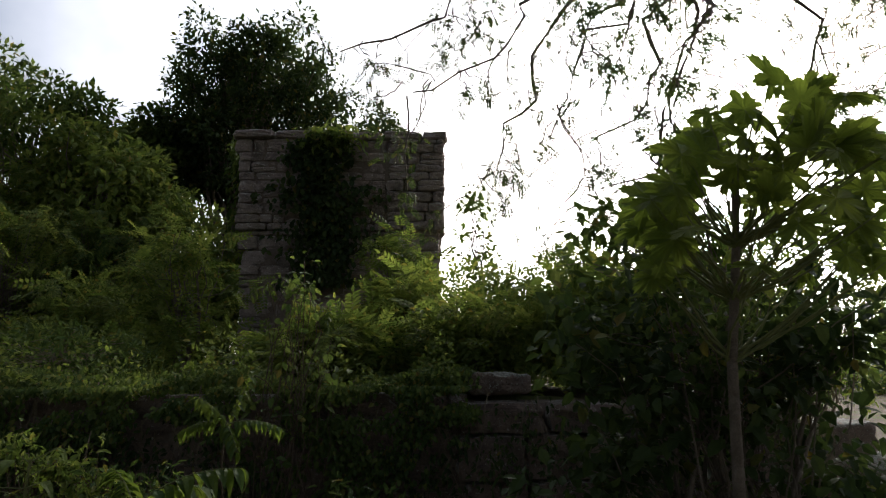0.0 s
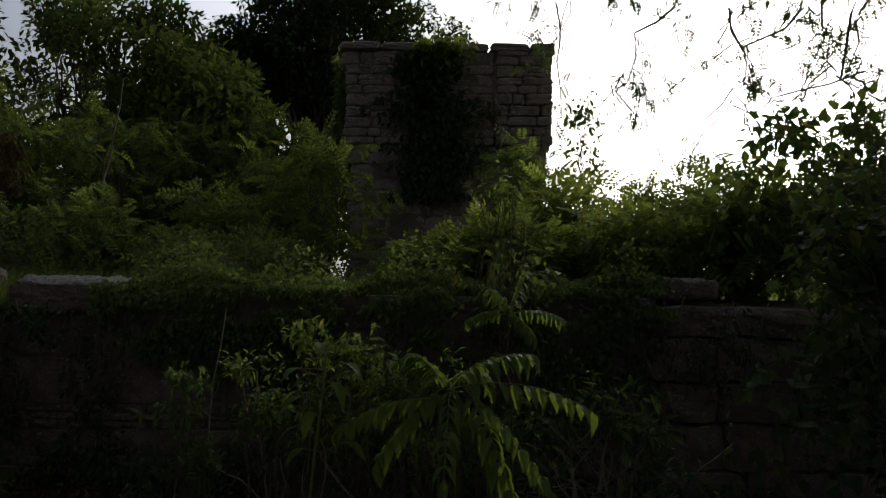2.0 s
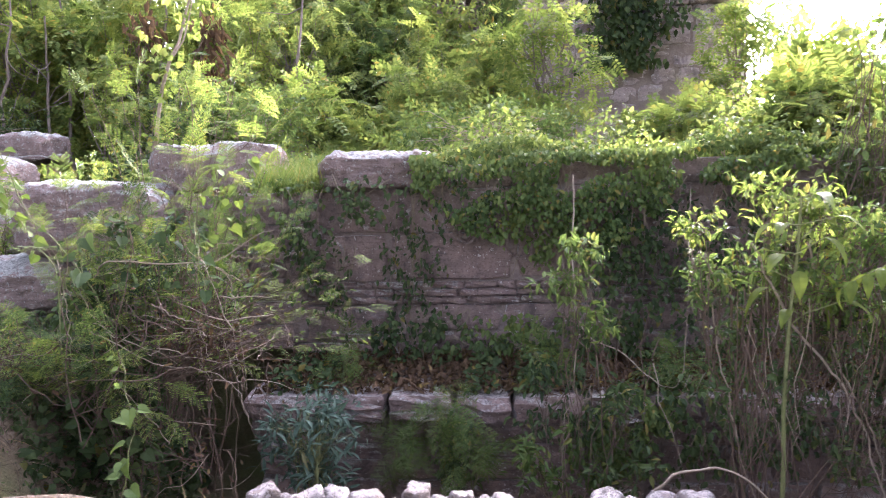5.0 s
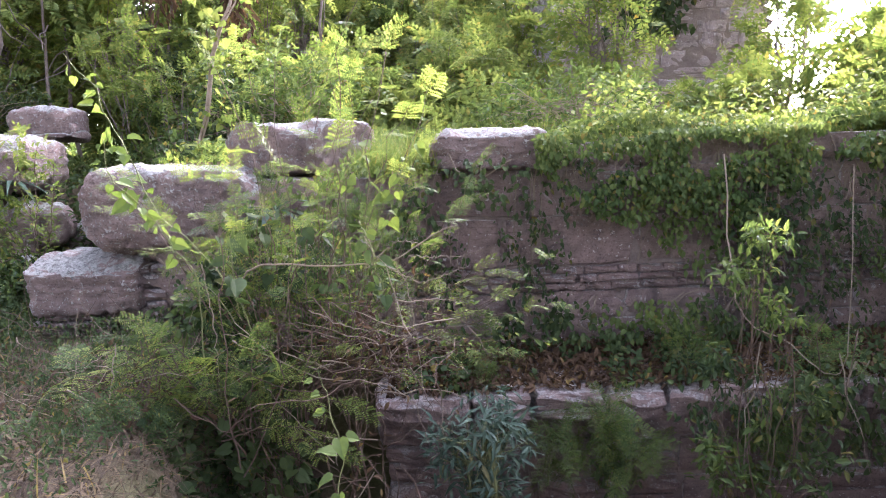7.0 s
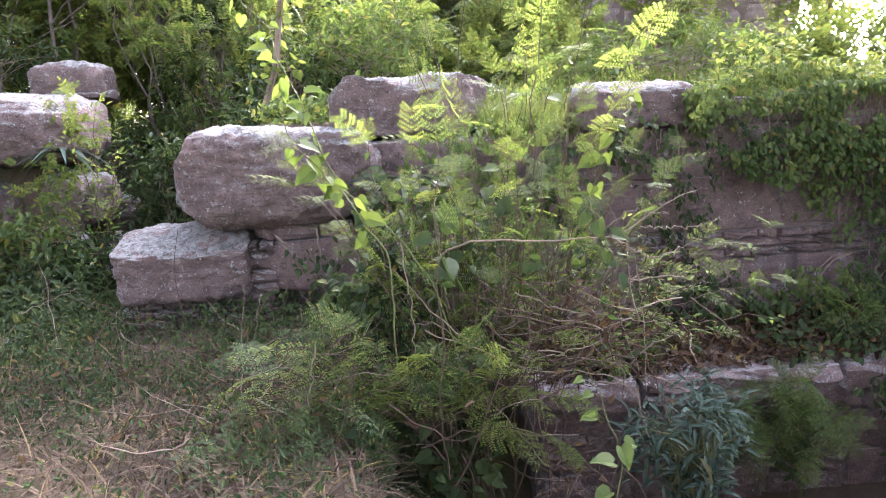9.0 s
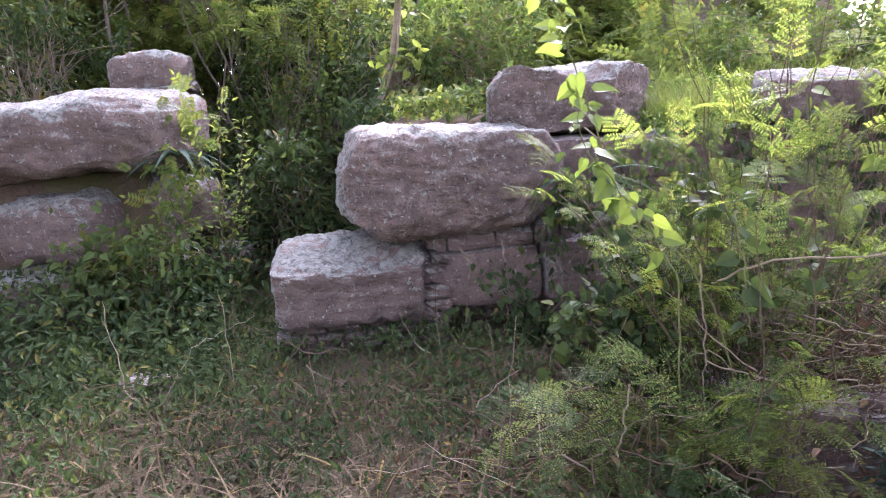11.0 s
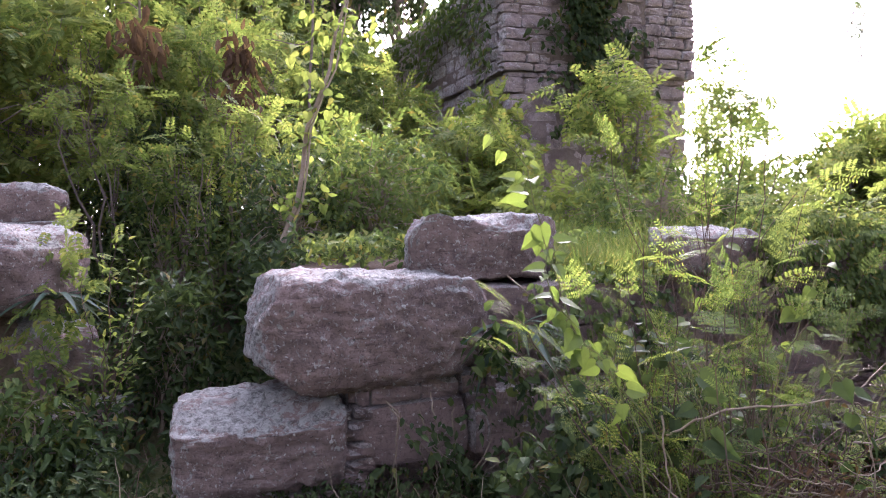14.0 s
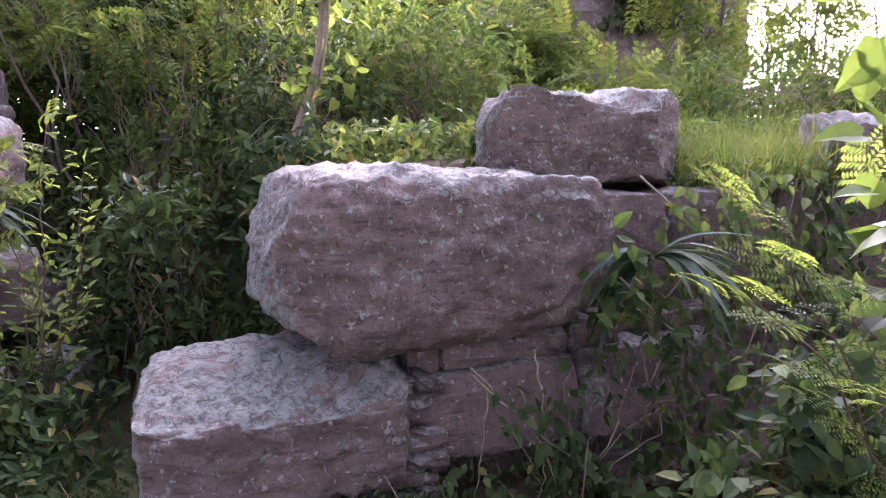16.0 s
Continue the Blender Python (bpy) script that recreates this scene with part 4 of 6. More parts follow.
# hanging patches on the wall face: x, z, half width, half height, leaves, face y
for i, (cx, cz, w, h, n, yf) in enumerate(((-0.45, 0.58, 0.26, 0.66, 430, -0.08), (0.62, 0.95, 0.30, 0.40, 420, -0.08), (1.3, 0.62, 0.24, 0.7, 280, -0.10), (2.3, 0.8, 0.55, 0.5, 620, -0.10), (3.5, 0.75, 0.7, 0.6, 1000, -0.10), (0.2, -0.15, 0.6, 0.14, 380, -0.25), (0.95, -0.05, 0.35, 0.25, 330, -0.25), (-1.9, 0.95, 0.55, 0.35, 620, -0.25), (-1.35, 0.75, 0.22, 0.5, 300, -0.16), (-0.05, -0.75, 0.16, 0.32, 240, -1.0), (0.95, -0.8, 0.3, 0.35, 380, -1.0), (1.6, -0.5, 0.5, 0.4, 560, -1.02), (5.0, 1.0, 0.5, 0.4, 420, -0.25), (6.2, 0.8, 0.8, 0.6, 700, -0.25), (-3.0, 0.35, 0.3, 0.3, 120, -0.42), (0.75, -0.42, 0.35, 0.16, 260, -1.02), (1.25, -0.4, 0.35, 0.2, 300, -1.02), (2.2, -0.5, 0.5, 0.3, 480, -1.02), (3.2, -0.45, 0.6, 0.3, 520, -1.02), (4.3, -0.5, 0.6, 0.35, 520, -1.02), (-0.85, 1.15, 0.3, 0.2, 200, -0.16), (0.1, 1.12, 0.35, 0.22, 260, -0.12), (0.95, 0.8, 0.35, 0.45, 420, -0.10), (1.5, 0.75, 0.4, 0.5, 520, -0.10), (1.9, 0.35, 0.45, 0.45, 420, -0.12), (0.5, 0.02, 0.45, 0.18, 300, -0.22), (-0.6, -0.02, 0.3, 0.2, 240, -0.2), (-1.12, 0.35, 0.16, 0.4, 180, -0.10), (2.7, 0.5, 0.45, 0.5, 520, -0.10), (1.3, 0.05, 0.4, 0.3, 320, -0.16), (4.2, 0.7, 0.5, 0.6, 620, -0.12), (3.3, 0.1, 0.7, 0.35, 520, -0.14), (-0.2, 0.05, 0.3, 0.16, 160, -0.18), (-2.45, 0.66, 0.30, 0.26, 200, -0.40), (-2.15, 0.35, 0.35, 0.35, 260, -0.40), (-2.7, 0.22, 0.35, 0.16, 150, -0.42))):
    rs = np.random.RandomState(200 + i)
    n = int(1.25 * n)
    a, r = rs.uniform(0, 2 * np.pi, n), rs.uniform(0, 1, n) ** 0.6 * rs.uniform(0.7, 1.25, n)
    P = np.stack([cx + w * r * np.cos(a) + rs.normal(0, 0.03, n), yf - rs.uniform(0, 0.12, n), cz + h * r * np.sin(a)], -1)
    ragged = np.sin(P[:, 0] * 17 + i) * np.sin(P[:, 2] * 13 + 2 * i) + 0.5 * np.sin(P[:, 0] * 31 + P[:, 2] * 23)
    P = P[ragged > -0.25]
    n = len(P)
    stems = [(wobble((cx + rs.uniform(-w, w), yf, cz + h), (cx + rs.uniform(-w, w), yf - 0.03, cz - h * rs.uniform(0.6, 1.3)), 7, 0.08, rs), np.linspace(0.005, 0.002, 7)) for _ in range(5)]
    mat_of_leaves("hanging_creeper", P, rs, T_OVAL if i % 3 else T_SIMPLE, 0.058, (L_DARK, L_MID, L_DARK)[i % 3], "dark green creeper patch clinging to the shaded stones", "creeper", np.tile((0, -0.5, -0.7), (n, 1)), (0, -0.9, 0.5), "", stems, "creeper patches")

# bluish shrub and ferns on the ledge
tree("bluish_shrub", (-1.0, -1.55, -1.2), (-0.98, -1.52, -0.40), (0.36, 0.2, 0.40), 64, 0.11, 13, T_LONG, 0.10, L_GREY, "bluish-green narrow-leaved shrub by the dark opening", "shrub", 0.02, 4, 301, "", M_STEM, 0.8, 0.1)
for i, (x, y, z) in enumerate(((-0.1, -1.0, -0.55), (0.1, -1.02, -0.75), (0.62, -0.6, -0.25), (1.0, -0.95, -0.6), (-0.45, -1.0, -0.7), (1.5, -0.8, -0.3), (-0.9, -0.6, -0.25))):
    tree("fern_clump", (x, y, z - 0.1), (x, y - 0.03, z + 0.1), (0.2, 0.12, 0.18), 12, 0.10, 4, T_FROND_FINE, 0.18, L_MID, "small green fern clump rooted in the ledge joints", "fern", 0.006, 4, 320 + i, "ledge ferns", M_STEM, 0.8, -0.2)

# ivy down the tower front
rs = np.random.RandomState(91)
n = 2900
z = 5.95 - 2.9 * rs.uniform(0, 1, n) ** 1.25
half = np.interp(z, (3.0, 3.9, 4.5, 5.4, 5.9), (0.5, 0.7, 0.72, 0.5, 0.2)) * (1 + 0.3 * np.sin(z * 7))
P = np.stack([2.35 + 0.1 * np.sin(z * 2) + half * rs.normal(0, 0.6, n).clip(-1.4, 1.4), 6.22 - rs.uniform(0, 0.2, n) * (z < 5.8) + 0.05, z], -1)
mat_of_leaves("tower_ivy", P, rs, T_OVAL, 0.13, L_DARK, "dark ivy hanging down the tower front", "ivy", np.tile((0, -0.5, -0.8), (n, 1)), (0, -0.8, 0.5))
n = 500
P = np.stack([2.5 + rs.normal(0, 0.25, n), 6.2 - rs.uniform(0, 0.25, n), 5.75 + rs.normal(0, 0.12, n)], -1)
mat_of_leaves("tower_ivy", P, rs, T_FAR, 0.15, L_BRIGHT, "fresh green ivy tuft on the tower edge", "ivy", None, (0, -0.5, 0.8))
n = 2300
yy = rs.uniform(6.5, 13.6, n)
P = np.stack([0.70 - rs.uniform(0, 0.2, n), yy, np.clip(5.9 - rs.uniform(0, 1, n) ** 1.3 * (1.6 + 0.9 * np.sin(yy * 1.3)), 1.5, 5.9)], -1)
mat_of_leaves("tower_ivy", P, rs, T_FAR, 0.15, L_MID, "green ivy over the shaded side of the tower", "ivy", np.tile((-0.5, 0, -0.8), (n, 1)), (-0.8, 0, 0.5))


# ---- near plants in the trench and on the bank ----
def heart_vine(points, leaf, count, seed, label, mat=None, lean=(0, -0.6, 0.3), first=2):
    """A climbing stem with single heart-shaped leaves, each a piece of its own."""
    rs = np.random.RandomState(seed)
    pts = np.asarray(points, float)
    s = np.linspace(0, 1, len(pts))
    u = np.linspace(0, 1, 34)
    path = np.stack([np.interp(u, s, pts[:, k]) for k in range(3)], -1) + np.cumsum(rs.normal(0, 0.006, (34, 3)), axis=0)
    base = path[0].copy()
    root = thing("heart_leaved_vine", base, label, "vine", "heart-leaved vines")
    v, f = tube(path - base, np.linspace(0.0045, 0.002, 34), 5)
    part("stem", mesh_from("stem", v, f, M_STEM, True), root)
    shapes = []
    for k in range(4):
        w = np.array(t_heart()[0]) * np.array([1, rs.uniform(0.8, 1.05), rs.uniform(0.6, 2.4)])
        shapes.append(mesh_from("leaf", w, T_HEART[1], mat or L_HEART))
    for k in range(count):
        i = int(first + (33 - first) * (k + rs.uniform(0, 0.8)) / count)
        i = min(i, 33)
        d = Vector(unit(rs.normal(0, 1, 3) * np.array([1, 0.6, 0.5]) + np.array(lean) * 0.4 + np.array([0, 0, -0.5])))
        up = Vector(unit(rs.normal(0, 0.5, 3) + np.array([0, -0.6, 0.8])))
        side = up.cross(d).normalized()
        m = Matrix((d, side, d.cross(side))).transposed().to_4x4()
        sz = leaf * rs.uniform(0.6, 1.15) * (1.0 if i < 28 else 0.55)
        at = Vector(path[i] - base) + d * 0.04
        part("leaf", shapes[k % 4], root, "", Matrix.Translation(at) @ m @ Matrix.Scale(sz, 4))
    return root


heart_vine(((-2.2, -1.62, 0.1), (-2.35, -1.62, 0.6), (-2.55, -1.6, 0.9), (-2.75, -1.6, 1.1), (-2.84, -1.6, 1.38), (-2.92, -1.62, 1.62), (-2.97, -1.62, 1.82), (-3.12, -1.62, 1.99)), 0.092, 26, 401, "sunlit vine with yellow-green heart-shaped leaves climbing a twig", first=13)
heart_vine(((-2.55, -1.7, 0.15), (-2.55, -1.7, 0.8), (-2.75, -1.7, 1.1), (-2.95, -1.7, 1.3), (-3.02, -1.7, 1.6)), 0.09, 20, 402, "vine with broad heart-shaped leaves over the bank bush", first=12)
heart_vine(((-1.7, -1.5, 0.5), (-1.53, -1.5, 1.0), (-1.42, -1.5, 1.2), (-1.37, -1.5, 1.45), (-1.25, -1.5, 1.8)), 0.09, 18, 406, "sunlit vine with large yellow-green leaves in front of the wall")
heart_vine(((-1.75, -2.45, -0.95), (-1.78, -2.5, -0.4), (-1.72, -2.42, 0.1), (-1.85, -2.3, 0.5)), 0.10, 20, 403, "drooping vine with grey-green heart-shaped leaves in the trench", L_MID)
heart_vine(((-2.55, -1.4, 0.4), (-2.2, -1.3, 0.9), (-1.75, -1.2, 1.3), (-1.55, -1.15, 1.7)), 0.085, 18, 404, "vine with yellow-green leaves running up through the fronds")
heart_vine(((-2.9, -1.1, -0.1), (-2.95, -1.15, 0.25), (-2.85, -1.1, 0.55)), 0.11, 12, 405, "low vine with shaded heart-shaped leaves against the wall", L_MID)

# dark leaf colour on these two vines paints the shade inside the shrub
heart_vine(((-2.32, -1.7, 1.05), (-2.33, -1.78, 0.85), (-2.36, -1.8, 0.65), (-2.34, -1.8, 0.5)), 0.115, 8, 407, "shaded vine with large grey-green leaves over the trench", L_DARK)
heart_vine(((-1.64, -1.65, 1.05), (-1.56, -1.78, 0.88), (-1.5, -1.8, 0.7), (-1.56, -1.8, 0.45)), 0.12, 10, 408, "vine with broad leaves, coloured as shaded, hanging in the shrub", L_DARK)

# feathery bush between bank and wall
def sprigs(base, ends, frond, per, seed, label, rise=0.35, mat=None, template=None, wood=None):
    """A sprawling shrub: arching branches to the given ends, with feathery leaves along their outer part."""
    rs = np.random.RandomState(seed)
    base = np.asarray(base, float)
    root = thing("feathery_shrub", base, label, "shrub", "bank shrubs")
    P, D, U = [], [], []
    for e in ends:
        e = np.asarray(e, float) - base
        q = wobble(rs.normal(0, 0.03, 3), e, 14, 0.10 * np.linalg.norm(e), rs, -rise * np.linalg.norm(e[:2]) * 0.5)
        v, f = tube(q, np.linspace(0.005, 0.0018, 14), 5)
        part("branch", mesh_from("branch", v, f, wood or M_BROWN, True), root)
        t = unit(np.gradient(q, axis=0))
        for k in range(per):
            i = min(13, int(4 + 9.99 * (k + rs.uniform(0, 0.6)) / per))
            side = unit(np.cross(t[i], (0, 0, 1.0))) * (1 if k % 2 else -1)
            P.append(q[i] + rs.normal(0, 0.01 if frond > 0.08 else 0.035, 3))
            D.append(unit(t[i] * 0.7 + side * rs.uniform(0.5, 1.1) + rs.normal(0, 0.25, 3) + np.array([0, 0, -0.1])))
            U.append(unit(np.array([0, -0.35, 1.0]) + rs.normal(0, 0.35, 3)))
        P.append(q[-1]), D.append(t[-1]), U.append(np.array([0, -0.3, 1.0]))
    n = len(P)
    v, f = scatter(template or T_FROND_FINE, np.array(P), np.array(D), np.array(U), frond * rs.uniform(0.65, 1.2, n))
    part("fronds", mesh_from("fronds", v, f, mat or L_BRIGHT), root)
    return root


sprigs((-1.95, -1.5, 0.0), ((-0.87, -1.5, 0.53), (-1.0, -1.5, 0.71), (-1.16, -1.45, 0.93), (-0.62, -1.55, 0.78), (-0.55, -1.55, 0.50), (-0.85, -1.5, 0.22), (-1.45, -1.5, 0.12), (-1.3, -1.6, 0.62)), 0.12, 7, 410, "sprawling shrub with pale nearly level twigs and sunlit leaves", 0.12)
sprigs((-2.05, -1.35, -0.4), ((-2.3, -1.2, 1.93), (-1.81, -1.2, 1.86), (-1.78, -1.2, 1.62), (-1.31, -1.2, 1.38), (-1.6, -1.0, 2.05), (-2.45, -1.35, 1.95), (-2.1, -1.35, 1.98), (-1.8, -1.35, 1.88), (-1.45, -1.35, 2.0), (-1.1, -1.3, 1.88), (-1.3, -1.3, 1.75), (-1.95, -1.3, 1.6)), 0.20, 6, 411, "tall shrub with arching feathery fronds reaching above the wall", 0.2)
# shade low in the shrubs is put into their darker leaf colours below
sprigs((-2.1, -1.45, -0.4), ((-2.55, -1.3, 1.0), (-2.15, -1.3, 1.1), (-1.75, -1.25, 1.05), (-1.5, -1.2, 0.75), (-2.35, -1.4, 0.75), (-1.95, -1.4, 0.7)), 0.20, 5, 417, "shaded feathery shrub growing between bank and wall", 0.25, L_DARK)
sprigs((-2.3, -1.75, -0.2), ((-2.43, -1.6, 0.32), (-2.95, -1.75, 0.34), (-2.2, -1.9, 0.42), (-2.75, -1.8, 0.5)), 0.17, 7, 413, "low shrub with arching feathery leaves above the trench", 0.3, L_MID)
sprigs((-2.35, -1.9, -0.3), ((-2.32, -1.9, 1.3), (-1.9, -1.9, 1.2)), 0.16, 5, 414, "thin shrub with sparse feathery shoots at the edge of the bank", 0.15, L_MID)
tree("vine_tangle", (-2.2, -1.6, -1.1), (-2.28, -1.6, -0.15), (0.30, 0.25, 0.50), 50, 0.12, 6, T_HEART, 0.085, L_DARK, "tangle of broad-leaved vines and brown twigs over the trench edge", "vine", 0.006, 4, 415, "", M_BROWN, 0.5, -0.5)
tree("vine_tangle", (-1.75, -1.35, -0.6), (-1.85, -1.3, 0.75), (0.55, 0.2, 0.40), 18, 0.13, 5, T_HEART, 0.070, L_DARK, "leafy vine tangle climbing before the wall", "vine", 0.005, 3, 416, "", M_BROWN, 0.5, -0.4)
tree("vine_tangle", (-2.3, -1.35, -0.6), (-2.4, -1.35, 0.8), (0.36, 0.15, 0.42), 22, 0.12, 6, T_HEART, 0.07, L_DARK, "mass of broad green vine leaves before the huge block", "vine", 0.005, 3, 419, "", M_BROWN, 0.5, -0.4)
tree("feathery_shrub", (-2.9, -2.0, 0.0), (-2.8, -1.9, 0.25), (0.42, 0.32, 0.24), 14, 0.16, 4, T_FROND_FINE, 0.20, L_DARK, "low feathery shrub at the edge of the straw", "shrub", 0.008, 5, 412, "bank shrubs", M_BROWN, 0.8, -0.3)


sprigs((-1.95, -1.5, 0.0), ((-0.95, -1.5, 0.6), (-0.75, -1.55, 0.66), (-1.2, -1.5, 0.45), (-1.35, -1.5, 0.85), (-1.0, -1.6, 0.34), (-1.55, -1.5, 0.5), (-1.65, -1.6, 0.75), (-0.6, -1.6, 0.3)), 0.055, 26, 418, "thin sprays of small yellow-green leaves on brown twigs", 0.1, L_BRIGHT, T_SIMPLE)


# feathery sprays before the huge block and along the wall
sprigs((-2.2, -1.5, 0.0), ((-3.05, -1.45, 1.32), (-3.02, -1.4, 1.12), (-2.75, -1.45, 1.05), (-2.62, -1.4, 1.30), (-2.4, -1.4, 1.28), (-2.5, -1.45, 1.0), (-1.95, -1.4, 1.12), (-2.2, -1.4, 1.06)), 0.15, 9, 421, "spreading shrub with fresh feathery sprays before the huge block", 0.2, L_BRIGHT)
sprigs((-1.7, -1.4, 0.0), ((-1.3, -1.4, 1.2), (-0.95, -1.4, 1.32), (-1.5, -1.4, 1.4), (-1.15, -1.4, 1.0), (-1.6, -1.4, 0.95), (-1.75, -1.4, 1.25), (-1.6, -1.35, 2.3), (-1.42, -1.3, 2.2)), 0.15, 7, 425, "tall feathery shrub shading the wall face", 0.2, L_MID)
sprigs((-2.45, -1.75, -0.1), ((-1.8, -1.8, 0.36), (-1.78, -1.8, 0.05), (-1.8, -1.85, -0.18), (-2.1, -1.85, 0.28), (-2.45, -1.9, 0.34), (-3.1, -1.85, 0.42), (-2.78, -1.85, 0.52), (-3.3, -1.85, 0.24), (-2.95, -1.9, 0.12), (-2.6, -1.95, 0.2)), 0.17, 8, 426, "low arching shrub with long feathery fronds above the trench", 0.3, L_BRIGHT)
# shaded fill: the shade behind the sprays is put into duller leaves
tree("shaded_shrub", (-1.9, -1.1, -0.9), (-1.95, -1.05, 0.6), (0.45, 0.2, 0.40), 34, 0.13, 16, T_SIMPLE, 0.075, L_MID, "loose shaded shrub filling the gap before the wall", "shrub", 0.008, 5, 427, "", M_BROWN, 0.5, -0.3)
tree("shaded_shrub", (-2.55, -1.3, -0.1), (-2.55, -1.2, 0.45), (0.32, 0.2, 0.40), 40, 0.13, 20, T_OVAL, 0.07, L_DARK, "leafy shrub under the feathery sprays, coloured dark as in shade", "shrub", 0.006, 4, 428, "", M_BROWN, 0.5, -0.3)
# sunlit sprays and shaded leaves beside the pier
sprigs((-4.75, 0.62, 0.3), ((-4.5, 0.55, 1.40), (-4.62, 0.55, 1.55), (-4.45, 0.5, 1.2), (-4.8, 0.5, 1.35), (-4.7, 0.5, 1.0), (-5.05, 0.45, 1.02), (-4.9, 0.45, 0.86), (-5.35, 0.4, 0.75), (-5.2, 0.4, 0.5), (-4.55, 0.5, 0.85), (-4.95, 0.4, 0.6)), 0.062, 34, 429, "sunlit small-leaved shrub beside the ruined pier", 0.25, L_BRIGHT, T_SIMPLE)
tree("leafy_bush", (-5.2, 0.35, 0.0), (-5.2, 0.38, 0.5), (0.5, 0.2, 0.42), 46, 0.14, 24, T_SIMPLE, 0.075, L_MID, "weedy bush against the foot of the pier", "bush", 0.008, 5, 433, "passage bushes", M_TWIG, 0.5, -0.2)
def dry_tangle(base, size, count, seed, label):
    """Many thin dead twigs lying through one another."""
    rs = np.random.RandomState(seed)
    base = np.asarray(base, float)
    root = thing("dry_twig_tangle", base, label, "twigs", "dry tangles")
    for k in range(count):
        a = rs.normal(0, 0.45, 3) * np.asarray(size)
        e = a + unit(rs.normal(0, 1, 3) * np.array([1.0, 0.4, 0.6])) * rs.uniform(0.25, 0.7)
        q = wobble(a, e, 9, 0.12 * np.linalg.norm(e - a), rs, rs.uniform(-0.05, 0.08))
        tv, tf = tube(q, np.linspace(rs.uniform(0.0022, 0.005), 0.0013, 9), 4)
        part("twig", mesh_from("twig", tv, tf, M_BROWN if k % 5 else M_TWIG, True), root)
    n = count * 2
    tv, tf = scatter(T_SIMPLE, rs.normal(0, 0.5, (n, 3)) * np.asarray(size), random_dirs(rs, n), random_dirs(rs, n), 0.06 * rs.uniform(0.5, 1.2, n))
    part("dead_leaves", mesh_from("dead_leaves", tv, tf, L_DRY), root)


dry_tangle((-1.65, -1.65, 0.32), (0.55, 0.2, 0.32), 120, 441, "brown tangle of dead twigs and vines caught in the shrub")
dry_tangle((-1.7, -1.7, -0.45), (0.25, 0.2, 0.3), 22, 442, "dry brown vine stems hanging into the trench")
dry_tangle((-3.0, -1.7, 0.14), (0.7, 0.5, 0.12), 110, 443, "dry brown stalks lying among the weeds")
dry_tangle((-4.3, -0.9, 0.15), (0.9, 0.4, 0.12), 50, 444, "dry brown stalks among the weeds before the passage")
# leafy bush on the bank with drooping stems
def tangled_bush(base, clumps, leaf, seed, label, drops=()):
    """A loose bush: stems to several uneven clumps, each with its own leaves, and dry stems hanging below."""
    rs = np.random.RandomState(seed)
    base = np.asarray(base, float)
    root = thing("bank_bush", base, label, "bush", "bank shrubs")
    for x, y, z, r, per, mat in clumps:
        c = np.array([x, y, z]) - base
        q = wobble(rs.normal(0, 0.06, 3) * np.array([1, 1, 0]), c, 10, 0.10 * np.linalg.norm(c), rs)
        tv, tf = tube(q, np.linspace(0.006, 0.002, 10), 5)
        part("stem", mesh_from("stem", tv, tf, M_BROWN, True), root)
        spots = c + rs.normal(0, 0.5, (max(6, int(per / 11)), 3)) * np.array([r, r * 0.6, r * 0.8])
        twigs = [tube(wobble(q[rs.randint(6, 10)], s, 5, 0.05, rs, 0.04), np.linspace(0.004, 0.0015, 5), 4) for s in spots]
        tv, tf = joined(twigs)
        part("twig_work", mesh_from("twig_work", tv, tf, M_BROWN, True), root)["kind"] = "stuff"
        tv, tf = foliage(rs, spots, 0.09 * rs.uniform(0.6, 1.3, len(spots)), 17, T_SIMPLE, leaf, 0.4, -0.3)
        part("leaf_clump", mesh_from("leaf_clump", tv, tf, mat), root)["kind"] = "stuff"
    for x0, x1, y, z0, z1, count in drops:
        for k in range(count):
            a = np.array([rs.uniform(x0, x1), y + rs.normal(0, 0.10), z0 + rs.normal(0, 0.12)]) - base
            e = a + np.array([rs.normal(0.04, 0.16), rs.normal(0, 0.08), -rs.uniform(0.35, 1.0) * (z0 - z1)])
            q = wobble(a, e, 9, 0.10 * np.linalg.norm(e - a), rs)
            tv, tf = tube(q, np.linspace(rs.uniform(0.0025, 0.005), 0.0015, 9), 4)
            part("dry_stem", mesh_from("dry_stem", tv, tf, M_TWIG if k % 9 == 0 else M_BROWN, True), root)
    return root


# upper clumps bright, lower ones dark: light and shade put into leaf colour
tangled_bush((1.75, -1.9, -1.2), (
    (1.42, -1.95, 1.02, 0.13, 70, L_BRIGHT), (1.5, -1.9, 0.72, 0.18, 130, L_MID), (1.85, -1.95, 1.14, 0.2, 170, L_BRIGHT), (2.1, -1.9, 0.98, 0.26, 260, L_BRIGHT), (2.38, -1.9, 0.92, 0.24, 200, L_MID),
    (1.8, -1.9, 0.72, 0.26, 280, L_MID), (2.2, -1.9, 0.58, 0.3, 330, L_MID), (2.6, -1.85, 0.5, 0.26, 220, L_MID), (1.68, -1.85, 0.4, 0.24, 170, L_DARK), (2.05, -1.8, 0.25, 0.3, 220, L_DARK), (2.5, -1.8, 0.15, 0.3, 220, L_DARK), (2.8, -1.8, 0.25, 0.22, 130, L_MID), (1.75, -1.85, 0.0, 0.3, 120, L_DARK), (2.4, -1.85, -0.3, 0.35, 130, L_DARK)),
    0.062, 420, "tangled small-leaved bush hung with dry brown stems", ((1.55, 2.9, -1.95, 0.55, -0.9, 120),))
